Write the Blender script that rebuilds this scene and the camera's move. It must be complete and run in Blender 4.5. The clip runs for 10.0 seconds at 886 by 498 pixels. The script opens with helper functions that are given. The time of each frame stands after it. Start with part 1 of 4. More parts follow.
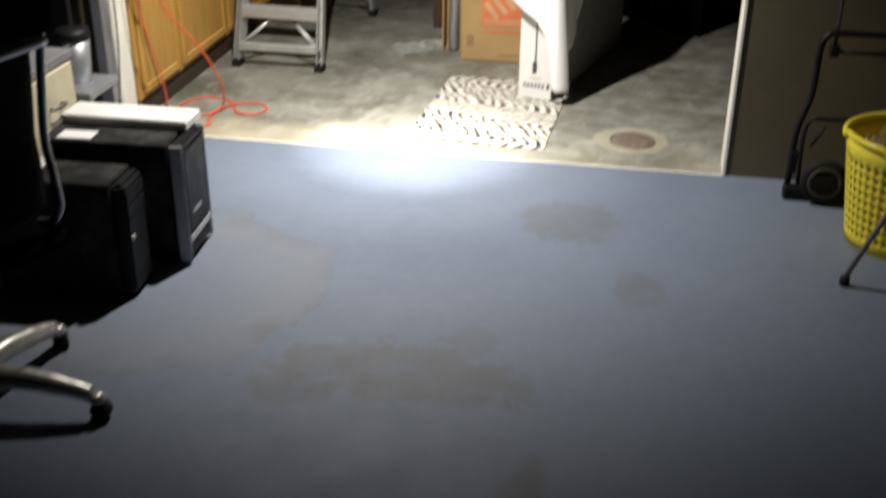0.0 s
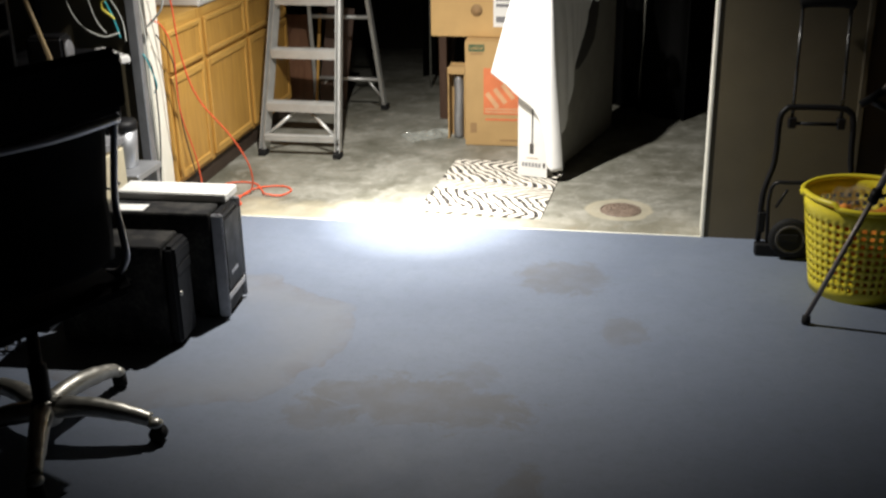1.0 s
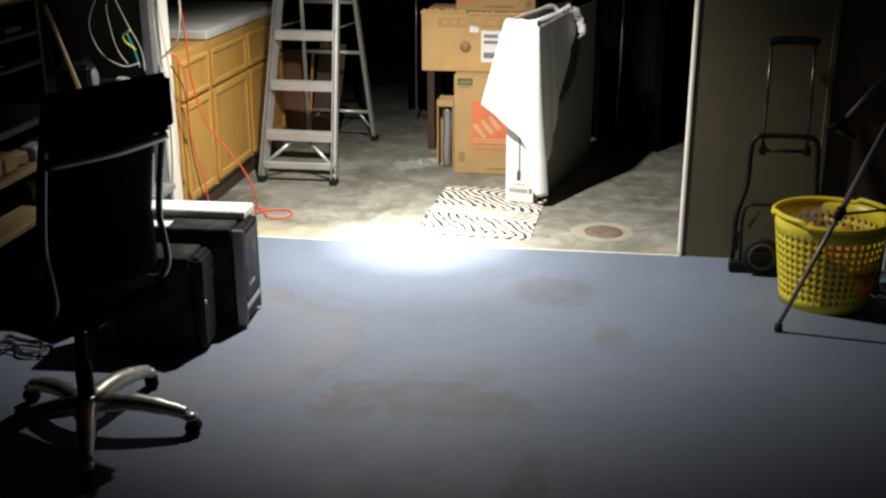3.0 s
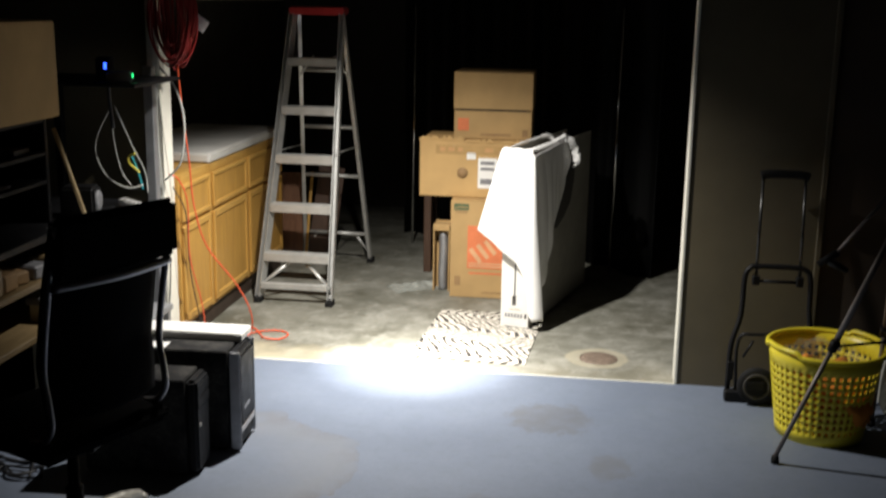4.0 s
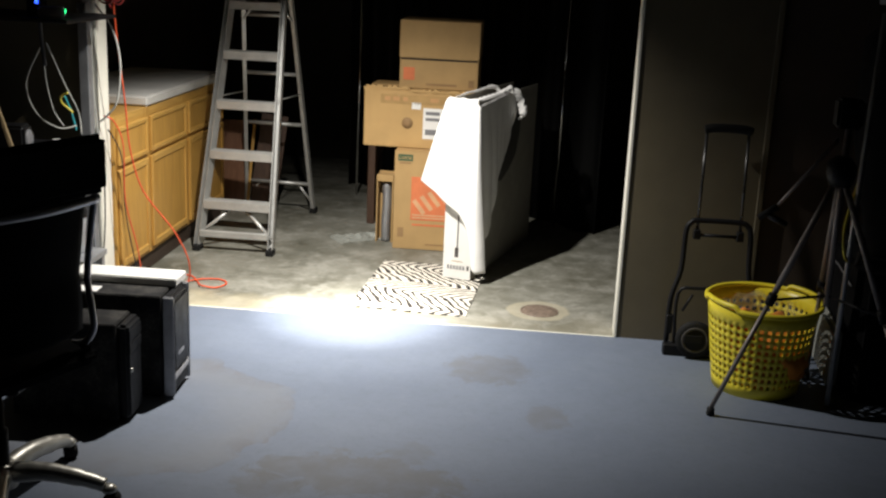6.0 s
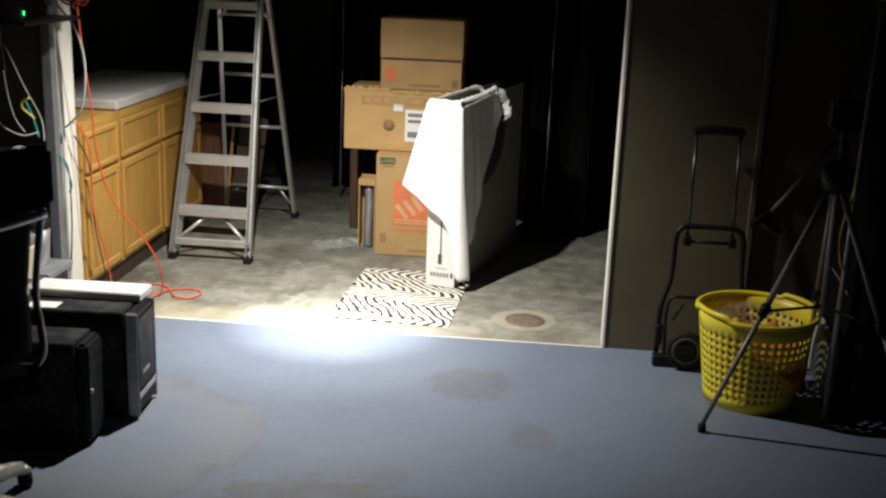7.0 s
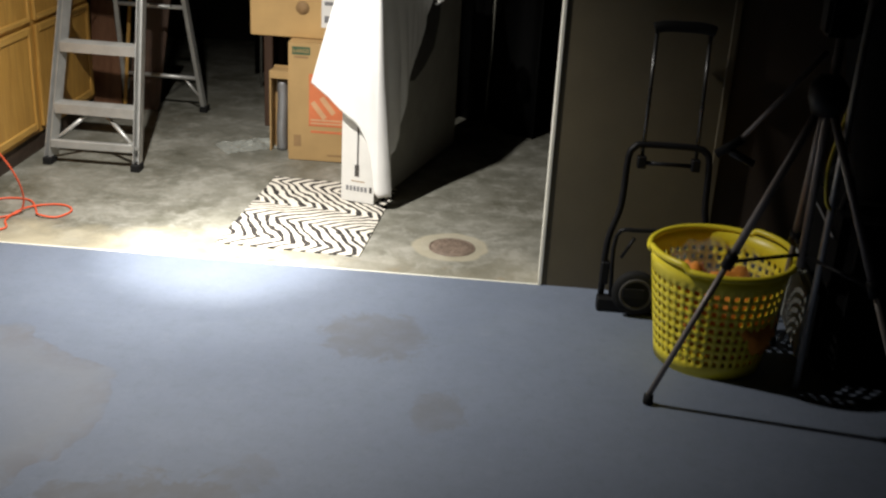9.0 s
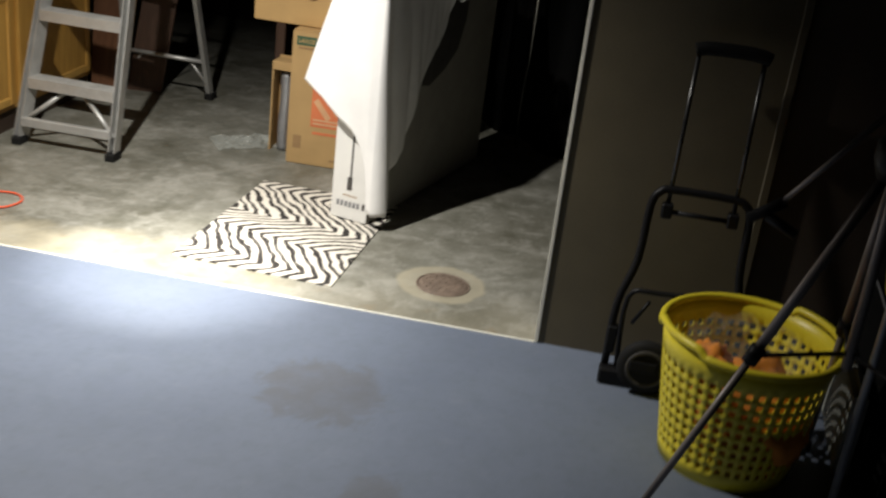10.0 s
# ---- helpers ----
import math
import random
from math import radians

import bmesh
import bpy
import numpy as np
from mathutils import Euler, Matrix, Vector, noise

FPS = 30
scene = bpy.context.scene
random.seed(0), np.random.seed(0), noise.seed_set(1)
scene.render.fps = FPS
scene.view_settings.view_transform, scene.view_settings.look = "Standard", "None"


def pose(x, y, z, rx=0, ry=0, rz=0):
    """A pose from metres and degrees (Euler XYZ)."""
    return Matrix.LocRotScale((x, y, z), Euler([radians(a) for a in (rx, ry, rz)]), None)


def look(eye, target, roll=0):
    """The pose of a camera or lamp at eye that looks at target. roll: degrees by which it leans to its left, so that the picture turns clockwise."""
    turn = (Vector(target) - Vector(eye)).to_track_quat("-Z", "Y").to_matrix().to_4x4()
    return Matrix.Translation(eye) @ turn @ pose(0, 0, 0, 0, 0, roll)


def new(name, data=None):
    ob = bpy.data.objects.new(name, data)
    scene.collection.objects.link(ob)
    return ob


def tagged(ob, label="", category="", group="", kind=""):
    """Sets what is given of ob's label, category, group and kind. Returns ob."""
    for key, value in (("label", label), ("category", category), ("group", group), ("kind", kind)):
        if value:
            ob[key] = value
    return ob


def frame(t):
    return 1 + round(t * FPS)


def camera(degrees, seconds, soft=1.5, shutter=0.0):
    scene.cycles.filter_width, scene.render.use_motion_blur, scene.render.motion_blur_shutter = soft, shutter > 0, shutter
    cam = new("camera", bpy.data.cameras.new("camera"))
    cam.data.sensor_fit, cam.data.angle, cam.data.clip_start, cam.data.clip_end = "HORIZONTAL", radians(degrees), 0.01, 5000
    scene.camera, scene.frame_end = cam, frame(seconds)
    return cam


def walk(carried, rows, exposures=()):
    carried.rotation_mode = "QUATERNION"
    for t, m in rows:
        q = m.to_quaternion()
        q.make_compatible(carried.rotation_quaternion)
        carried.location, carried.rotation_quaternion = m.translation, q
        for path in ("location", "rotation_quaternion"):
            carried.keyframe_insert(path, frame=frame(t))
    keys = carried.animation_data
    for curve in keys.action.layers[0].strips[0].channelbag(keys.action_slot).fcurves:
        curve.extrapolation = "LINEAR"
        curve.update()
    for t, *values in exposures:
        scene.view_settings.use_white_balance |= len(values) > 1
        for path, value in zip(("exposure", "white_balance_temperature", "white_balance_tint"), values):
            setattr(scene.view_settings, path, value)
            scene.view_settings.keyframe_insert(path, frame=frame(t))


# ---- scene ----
cam = camera(44.4, 10.0, soft=2.3, shutter=0.6)
PATH = [
    (0, (0.525, -0.753, 1.674), (0.22, 1.009, 0.777), 0.6),
    (0.5, (0.645, -1.012, 1.677), (0.261, 0.689, 0.698), -1.5),
    (1, (0.639, -1.262, 1.722), (0.296, 0.57, 0.998), -1.0),
    (1.5, (0.582, -1.498, 1.709), (0.266, 0.349, 1.011), -1.8),
    (2, (0.54, -1.575, 1.725), (0.301, 0.287, 1.036), -0.5),
    (3.5, (0.539, -1.65, 1.765), (0.245, 0.239, 1.178), 0.1),
    (4, (0.517, -1.661, 1.784), (0.245, 0.27, 1.337), 0.9),
    (4.5, (0.521, -1.69, 1.774), (0.269, 0.25, 1.358), 1.8),
    (5, (0.51, -1.682, 1.763), (0.297, 0.255, 1.315), 2.7),
    (5.5, (0.524, -1.671, 1.732), (0.325, 0.256, 1.238), 2.9),
    (5.7, (0.532, -1.653, 1.728), (0.352, 0.271, 1.215), 2.8),
    (7, (0.595, -1.396, 1.733), (0.429, 0.527, 1.209), 2.2),
    (7.5, (0.624, -1.25, 1.701), (0.476, 0.641, 1.066), 1.2),
    (8, (0.588, -1.042, 1.721), (0.490, 0.861, 1.117), 2.6),
    (8.5, (0.616, -0.812, 1.679), (0.545, 1.061, 0.982), 2.6),
    (9, (0.782, -0.513, 1.701), (0.675, 1.339, 0.952), 3.2),
    (9.5, (0.917, -0.231, 1.685), (0.674, 1.6, 0.918), 4.4),
    (9.6, (0.904, -0.157, 1.673), (0.674, 1.669, 0.893), 4.8),
    (10, (1.0, 0.179, 1.612), (0.771, 2.013, 0.848), 7.1),
]
EXPOSURES = [(0.0, -0.62), (0.5, -0.10), (1.0, -0.37), (1.5, -0.33), (3.5, -0.38), (4.5, -0.28), (5.5, -0.39), (7.5, -0.60), (8.5, -0.70), (9.0, -0.72), (9.5, -0.88), (10.0, -0.90)]
walk(cam, [(t, look(eye, target, roll)) for t, eye, target, roll in PATH], EXPOSURES)

# ---- light: one lamp hangs over the threshold ----
world = bpy.data.worlds.new("night")
scene.world = world
world.use_nodes = True
world.node_tree.nodes["Background"].inputs[0].default_value = (0.9, 0.85, 0.75, 1)
world.node_tree.nodes["Background"].inputs[1].default_value = 0.0
LAMP = (-0.55, 3.0, 2.27)


def spot(name, aim, watts, size, blend, colour, radius):
    d = bpy.data.lights.new(name, "SPOT")
    d.energy, d.spot_size, d.spot_blend, d.color, d.shadow_soft_size = watts, radians(size), blend, colour, radius
    o = new(name, d)
    o.matrix_world = look(LAMP, aim)
    return o


spot("lamp_flood", (-0.36, 3.43, 0.0), 700, 116, 1.0, (1.0, 0.962, 0.90), 0.025)
spot("lamp_beam", (-0.33, 3.47, 0.0), 1150, 29, 1.0, (1.0, 0.962, 0.90), 0.025)
spot("lamp_halo", (-0.36, 3.44, 0.0), 380, 50, 1.0, (1.0, 0.962, 0.90), 0.025)


# ---- materials ----
class Nodes:
    """Short hand for building a node material."""

    def __init__(self, name):
        self.mat = bpy.data.materials.new(name)
        self.mat.use_nodes = True
        self.tree = self.mat.node_tree
        self.bsdf = self.tree.nodes["Principled BSDF"]
        self.coord = self.tree.nodes.new("ShaderNodeTexCoord").outputs["Object"]

    def add(self, kind):
        return self.tree.nodes.new(kind)

    def link(self, a, b):
        self.tree.links.new(a, b)

    def noise(self, scale, detail=4.0, rough=0.55, stretch=None, distort=0.0):
        n = self.add("ShaderNodeTexNoise")
        n.inputs["Scale"].default_value, n.inputs["Detail"].default_value = scale, detail
        n.inputs["Roughness"].default_value, n.inputs["Distortion"].default_value = rough, distort
        src = self.coord
        if stretch:
            mp = self.add("ShaderNodeMapping")
            mp.inputs["Scale"].default_value = stretch
            self.link(src, mp.inputs[0])
            src = mp.outputs[0]
        self.link(src, n.inputs["Vector"])
        return n.outputs["Fac"]

    def ramp(self, fac, stops):
        r = self.add("ShaderNodeValToRGB")
        while len(r.color_ramp.elements) < len(stops):
            r.color_ramp.elements.new(0.5)
        for e, (p, c) in zip(r.color_ramp.elements, stops):
            e.position = p
            e.color = (c, c, c, 1) if isinstance(c, (int, float)) else (*c, 1)
        self.link(fac, r.inputs[0])
        return r.outputs[0]

    def mix(self, fac, a, b, blend="MIX"):
        m = self.add("ShaderNodeMix")
        m.data_type, m.blend_type = "RGBA", blend
        for sock, v in ((m.inputs[0], fac), (m.inputs[6], a), (m.inputs[7], b)):
            if isinstance(v, (int, float)):
                sock.default_value = v
            elif isinstance(v, tuple):
                sock.default_value = (*v, 1)
            else:
                self.link(v, sock)
        return m.outputs[2]

    def math(self, op, a, b=0.0, c=0.0):
        m = self.add("ShaderNodeMath")
        m.operation = op
        for sock, v in zip(m.inputs, (a, b, c)):
            if isinstance(v, (int, float)):
                sock.default_value = v
            else:
                self.link(v, sock)
        return m.outputs[0]

    def bump(self, height, strength, distance=0.002):
        b = self.add("ShaderNodeBump")
        b.inputs["Strength"].default_value, b.inputs["Distance"].default_value = strength, distance
        self.link(height, b.inputs["Height"])
        self.link(b.outputs[0], self.bsdf.inputs["Normal"])

    def set(self, **values):
        for key, v in values.items():
            sock = self.bsdf.inputs[key.replace("_", " ")]
            if isinstance(v, (int, float)):
                sock.default_value = v
            elif isinstance(v, tuple):
                sock.default_value = (*v, 1)
            else:
                self.link(v, sock)
        return self.mat


def plain(name, colour, rough=0.5, metal=0.0, vary=0.12, scale=9.0, bump=0.15, fine=180.0, **more):
    """A surface with blotches, fine grain and a little relief."""
    n = Nodes(name)
    blot = n.ramp(n.noise(scale), [(0.3, 1 - vary), (0.7, 1 + vary)])
    grain = n.noise(fine, 3.0)
    col = n.mix(1.0, colour, blot, "MULTIPLY")
    col = n.mix(vary * 0.8, col, n.ramp(grain, [(0.3, 0.0), (0.75, tuple(min(1, c * 1.4) for c in colour))]))
    r = n.ramp(n.noise(scale * 1.7, 5.0), [(0.25, max(0.02, rough - 0.1)), (0.75, min(1, rough + 0.1))])
    if bump:
        n.bump(grain, bump, 0.001)
    return n.set(Base_Color=col, Roughness=r, Metallic=metal, **more)


def floor_paint():
    n = Nodes("blue_floor_paint")
    base = n.mix(n.ramp(n.noise(2.2, 6.0), [(0.3, 0.0), (0.7, 1.0)]), (0.127, 0.153, 0.208), (0.145, 0.172, 0.227))
    base = n.mix(n.ramp(n.noise(34.0, 3.0), [(0.50, 0.0), (0.76, 0.34)]), base, (0.098, 0.122, 0.158))
    base = n.mix(n.ramp(n.noise(11.0, 6.0, 0.65), [(0.46, 0.0), (0.72, 0.30)]), base, (0.104, 0.130, 0.158))
    base = n.mix(n.ramp(n.noise(14.0, 5.0, 0.6, (1.0, 1.3, 1.0)), [(0.56, 0.0), (0.74, 0.30)]), base, (0.180, 0.202, 0.252))
    base = n.mix(n.ramp(n.noise(160.0, 2.0), [(0.60, 0.0), (0.8, 0.45)]), base, (0.27, 0.28, 0.32))
    sep = n.add("ShaderNodeSeparateXYZ")
    n.link(n.coord, sep.inputs[0])
    edge = n.noise(6.0, 8.0, 0.72, distort=0.5)
    edge2 = n.noise(11.0, 5.0, 0.6)

    smooth_edge = n.noise(3.0, 3.0, 0.5)

    def blotch(cx, cy, rx, ry, src, wob):
        dx = n.math("DIVIDE", n.math("SUBTRACT", sep.outputs[0], cx), rx)
        dy = n.math("DIVIDE", n.math("SUBTRACT", sep.outputs[1], cy), ry)
        d = n.math("SQRT", n.math("ADD", n.math("MULTIPLY", dx, dx), n.math("MULTIPLY", dy, dy)))
        return n.math("ADD", d, n.math("MULTIPLY", n.math("SUBTRACT", src, 0.5), wob))

    stain = (0.108, 0.108, 0.112)
    for cx, cy, rx, ry, wob, k in ((0.385, 2.84, 0.19, 0.19, 2.4, 0.58), (0.635, 2.36, 0.080, 0.14, 2.4, 0.50),
                                   (-0.03, 1.74, 0.36, 0.17, 3.0, 0.72), (-0.30, 1.62, 0.14, 0.10, 2.4, 0.55),
                                   (0.37, 1.06, 0.075, 0.42, 1.2, 0.8), (0.14, 1.93, 0.09, 0.10, 2.4, 0.4)):
        m = n.ramp(blotch(cx, cy, rx, ry, edge, wob), [(0.80, k), (1.08, 0.0)])
        m = n.math("MULTIPLY", m, n.ramp(edge2, [(0.3, 0.45), (0.6, 1.0)]))
        base = n.mix(m, base, stain)
    # old tide mark: a dusty patch with a brown rim
    d = blotch(-0.92, 2.12, 0.57, 0.54, smooth_edge, 0.7)
    base = n.mix(n.ramp(d, [(0.40, 0.12), (0.78, 0.50), (0.95, 0.28), (1.03, 0.0)]), base, (0.180, 0.186, 0.198))
    rim = n.math("MULTIPLY", n.ramp(d, [(0.76, 0.0), (0.94, 0.40), (1.0, 0.55), (1.09, 0.0)]), n.ramp(edge, [(0.42, 0.1), (0.58, 1.0)]))
    base = n.mix(rim, base, (0.122, 0.110, 0.108))
    rough = n.ramp(n.noise(6.0, 5.0), [(0.3, 0.58), (0.7, 0.66)])
    n.bump(n.noise(60.0, 6.0), 0.25, 0.002)
    return n.set(Base_Color=base, Roughness=rough)


def concrete():
    n = Nodes("stained_concrete")
    big = n.noise(2.3, 9.0, 0.70, distort=0.35)
    mid = n.noise(7.5, 8.0, 0.70, distort=0.5)
    col = n.ramp(big, [(0.36, (0.108, 0.104, 0.078)), (0.46, (0.168, 0.164, 0.134)), (0.56, (0.222, 0.218, 0.184)), (0.66, (0.300, 0.294, 0.258))])
    col = n.mix(n.ramp(mid, [(0.50, 0.0), (0.60, 0.5), (0.72, 0.75)]), col, (0.345, 0.338, 0.300))
    col = n.mix(n.ramp(n.noise(4.4, 8.0, 0.72, distort=0.3), [(0.50, 0.0), (0.62, 0.55)]), col, (0.098, 0.098, 0.074))
    col = n.mix(n.ramp(n.noise(22.0, 7.0, 0.7), [(0.47, 0.0), (0.68, 0.45)]), col, (0.120, 0.114, 0.086))
    col = n.mix(n.ramp(n.noise(48.0, 5.0, 0.7), [(0.55, 0.0), (0.72, 0.5)]), col, (0.30, 0.295, 0.262))
    sep = n.add("ShaderNodeSeparateXYZ")
    n.link(n.coord, sep.inputs[0])
    # pale warm band along the threshold, weaker towards +x
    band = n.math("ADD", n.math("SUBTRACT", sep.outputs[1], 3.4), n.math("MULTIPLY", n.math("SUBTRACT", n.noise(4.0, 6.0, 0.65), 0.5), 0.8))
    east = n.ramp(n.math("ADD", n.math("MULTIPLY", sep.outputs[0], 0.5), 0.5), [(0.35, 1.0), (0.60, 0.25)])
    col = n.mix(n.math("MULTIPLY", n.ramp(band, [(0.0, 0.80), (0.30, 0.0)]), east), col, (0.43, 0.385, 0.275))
    # brown spill marks on the pale band
    col = n.mix(n.math("MULTIPLY", n.ramp(n.noise(8.0, 5.0, 0.6, distort=0.4), [(0.60, 0.0), (0.68, 0.55)]), n.ramp(band, [(0.02, 1.0), (0.30, 0.0)])), col, (0.235, 0.180, 0.105))
    # pale collar round the drain
    dx = n.math("SUBTRACT", sep.outputs[0], 0.568)
    dy = n.math("SUBTRACT", sep.outputs[1], 3.722)
    d = n.math("SQRT", n.math("ADD", n.math("MULTIPLY", dx, dx), n.math("MULTIPLY", dy, dy)))
    d = n.math("ADD", d, n.math("MULTIPLY", n.math("SUBTRACT", n.noise(9.0, 6.0), 0.5), 0.055))
    col = n.mix(n.ramp(d, [(0.105, 0.55), (0.148, 0.75), (0.166, 0.0)]), col, (0.37, 0.335, 0.245))
    # white paint flecks
    col = n.mix(n.ramp(n.noise(75.0, 3.0), [(0.69, 0.0), (0.74, 0.6)]), col, (0.55, 0.54, 0.50))
    n.bump(n.noise(45.0, 8.0), 0.3, 0.003)
    return n.set(Base_Color=col, Roughness=n.ramp(big, [(0.3, 0.42), (0.7, 0.68)]))


def wood(name, dark, light, axis="z", rough=0.42):
    n = Nodes(name)
    st = {"z": (22, 22, 1.2), "y": (22, 1.2, 22), "x": (1.2, 22, 22)}[axis]
    g = n.noise(2.0, 6.0, 0.6, st, 1.5)
    g2 = n.noise(9.0, 4.0, 0.6, st)
    col = n.mix(n.ramp(g, [(0.3, 0.0), (0.7, 1.0)]), dark, light)
    col = n.mix(n.ramp(g2, [(0.55, 0.0), (0.75, 0.35)]), col, tuple(c * 0.6 for c in dark))
    n.bump(g2, 0.12, 0.001)
    return n.set(Base_Color=col, Roughness=n.ramp(g, [(0.2, rough - 0.07), (0.8, rough + 0.1)]))


def cardboard(name, colour):
    n = Nodes(name)
    flute = n.noise(3.0, 3.0, 0.5, (1.0, 1.0, 60.0))
    blot = n.ramp(n.noise(5.0, 6.0), [(0.3, 0.88), (0.7, 1.08)])
    col = n.mix(1.0, colour, blot, "MULTIPLY")
    col = n.mix(n.ramp(n.noise(70.0, 4.0), [(0.6, 0.0), (0.8, 0.3)]), col, tuple(c * 0.7 for c in colour))
    n.bump(flute, 0.08, 0.001)
    return n.set(Base_Color=col, Roughness=0.78)


def zebra():
    """Bent stripes: across the rug they slant, lie flat along the spine, slant again and hook back at both ends."""
    n = Nodes("zebra_print_pile")
    sep = n.add("ShaderNodeSeparateXYZ")
    n.link(n.coord, sep.inputs[0])
    x, y = sep.outputs[0], sep.outputs[1]
    w1 = n.math("SUBTRACT", n.noise(4.5, 2.0), 0.5)
    w2 = n.math("SUBTRACT", n.noise(17.0, 2.0), 0.5)
    yy = n.math("ADD", n.math("ADD", y, n.math("MULTIPLY", x, 0.16)), n.math("MULTIPLY", w1, 0.13))
    bends = ((-0.50, 0.12), (-0.375, 0.0), (-0.13, 0.155), (-0.06, 0.09), (0.05, -0.085), (0.10, -0.06), (0.33, 0.17), (0.37, 0.15), (0.50, 0.03))
    g = n.ramp(n.math("ADD", yy, 0.5), [(p + 0.5, v + 0.3) for p, v in bends])
    ph = n.math("ADD", n.math("ADD", x, g), n.math("ADD", n.math("MULTIPLY", w1, 0.05), n.math("MULTIPLY", w2, 0.030)))
    s = n.math("SINE", n.math("MULTIPLY", ph, 116.0))
    s = n.math("ADD", s, n.math("MULTIPLY", n.math("SUBTRACT", n.noise(10.0, 3.0), 0.5), 1.5))
    col = n.mix(n.ramp(n.math("ADD", n.math("MULTIPLY", s, 0.5), 0.5), [(0.38, 0.0), (0.46, 1.0)]), (0.016, 0.013, 0.012), (0.66, 0.62, 0.54))
    col = n.mix(n.ramp(n.noise(260.0, 2.0), [(0.5, 0.0), (0.8, 0.15)]), col, (0.30, 0.27, 0.22))
    n.bump(n.noise(320.0, 3.0), 0.5, 0.003)
    return n.set(Base_Color=col, Roughness=0.95)


M_FLOOR, M_CONC, M_ZEBRA = floor_paint(), concrete(), zebra()
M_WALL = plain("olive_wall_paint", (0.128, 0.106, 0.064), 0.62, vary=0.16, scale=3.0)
# Browner, darker copy of the olive paint: the unlit corner's dimness is put in.
M_SHADEDWALL = plain("shaded_wall_paint", (0.070, 0.050, 0.036), 0.7, vary=0.16, scale=3.0)
# Walls and ceiling set near-black: the room's darkness is in their colour, cutting bounce.
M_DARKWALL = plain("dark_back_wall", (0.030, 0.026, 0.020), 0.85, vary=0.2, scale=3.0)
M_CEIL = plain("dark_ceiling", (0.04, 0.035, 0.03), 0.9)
M_POST = plain("cream_painted_timber", (0.84, 0.82, 0.72), 0.5, vary=0.08, scale=6.0)
M_WHITE = plain("white_gloss_laminate", (0.74, 0.73, 0.70), 0.35, vary=0.06)
M_CLOTH = plain("white_cotton", (0.80, 0.79, 0.77), 0.9, vary=0.04, fine=600.0, bump=0.3)
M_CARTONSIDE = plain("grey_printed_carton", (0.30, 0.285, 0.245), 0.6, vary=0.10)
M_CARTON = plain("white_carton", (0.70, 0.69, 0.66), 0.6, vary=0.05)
M_OAK = wood("honey_oak", (0.38, 0.195, 0.040), (0.57, 0.330, 0.078), "z")
M_OAKH = wood("honey_oak_rail", (0.40, 0.215, 0.048), (0.60, 0.365, 0.095), "y")
M_BROWN = wood("dark_brown_wood", (0.050, 0.026, 0.016), (0.095, 0.050, 0.030), "z")
M_PINE = wood("pale_pine", (0.48, 0.34, 0.17), (0.60, 0.45, 0.25), "z")
M_KRAFT = cardboard("kraft_cardboard", (0.44, 0.285, 0.120))
M_KRAFT2 = cardboard("worn_kraft_cardboard", (0.50, 0.318, 0.128))
M_SLIT = plain("dark_gap", (0.03, 0.025, 0.02), 0.9)
M_ALU = plain("dull_aluminium", (0.55, 0.55, 0.53), 0.42, metal=0.55, vary=0.12, scale=14.0)
M_RED = plain("red_plastic", (0.42, 0.03, 0.03), 0.45)
M_ORANGECORD = plain("orange_red_cord", (0.72, 0.10, 0.035), 0.5)
# Same cord as above; the coil's dimness higher up is put into the colour.
M_SHADEDCORD = plain("shaded_red_cord", (0.30, 0.022, 0.020), 0.5)
M_ORANGE = plain("orange_print", (0.66, 0.19, 0.075), 0.7)
M_INK = plain("dark_ink", (0.06, 0.055, 0.05), 0.7)
M_GREENINK = plain("dark_green_ink", (0.05, 0.10, 0.05), 0.7)
M_FADED = plain("faded_brown_ink", (0.31, 0.19, 0.085), 0.75)
M_PAPER = plain("white_paper_label", (0.78, 0.77, 0.74), 0.6, vary=0.03)
M_BLACK = plain("black_powder_coat", (0.008, 0.008, 0.009), 0.5, vary=0.2, Specular_IOR_Level=0.22)
M_DULLBLACK = plain("dusty_black_steel", (0.010, 0.010, 0.011), 0.6, vary=0.3, scale=5.0, Specular_IOR_Level=0.22)
M_FABRIC = plain("black_mesh_fabric", (0.005, 0.005, 0.0055), 0.95, fine=500.0, bump=0.4, Specular_IOR_Level=0.12)
M_RUBBER = plain("black_rubber", (0.009, 0.009, 0.009), 0.75, Specular_IOR_Level=0.25)
M_CHROME = plain("scuffed_chrome", (0.62, 0.60, 0.54), 0.40, metal=0.75, vary=0.1, scale=20.0)
M_SILVER = plain("silver_plastic", (0.50, 0.50, 0.52), 0.28, metal=0.0)
M_STEEL = plain("galvanised_steel", (0.42, 0.43, 0.45), 0.42, metal=0.7, vary=0.15)
M_GREY = plain("grey_plastic", (0.20, 0.20, 0.21), 0.5)
M_YELLOW = plain("yellow_plastic", (0.84, 0.70, 0.040), 0.36, vary=0.06)
M_RAG = plain("orange_terry_cloth", (0.78, 0.27, 0.03), 0.95, vary=0.15, fine=400.0, bump=0.6)
M_DRAIN = plain("rusty_cast_iron", (0.20, 0.150, 0.115), 0.7, metal=0.2, vary=0.35, scale=30.0, bump=0.6)
M_BEIGE = plain("beige_laminate", (0.62, 0.55, 0.38), 0.5)
M_WCABLE = plain("white_cable", (0.50, 0.50, 0.46), 0.5)
M_BCABLE = plain("black_cable", (0.02, 0.02, 0.022), 0.5)
M_TEAL = plain("teal_cable", (0.03, 0.30, 0.34), 0.5)
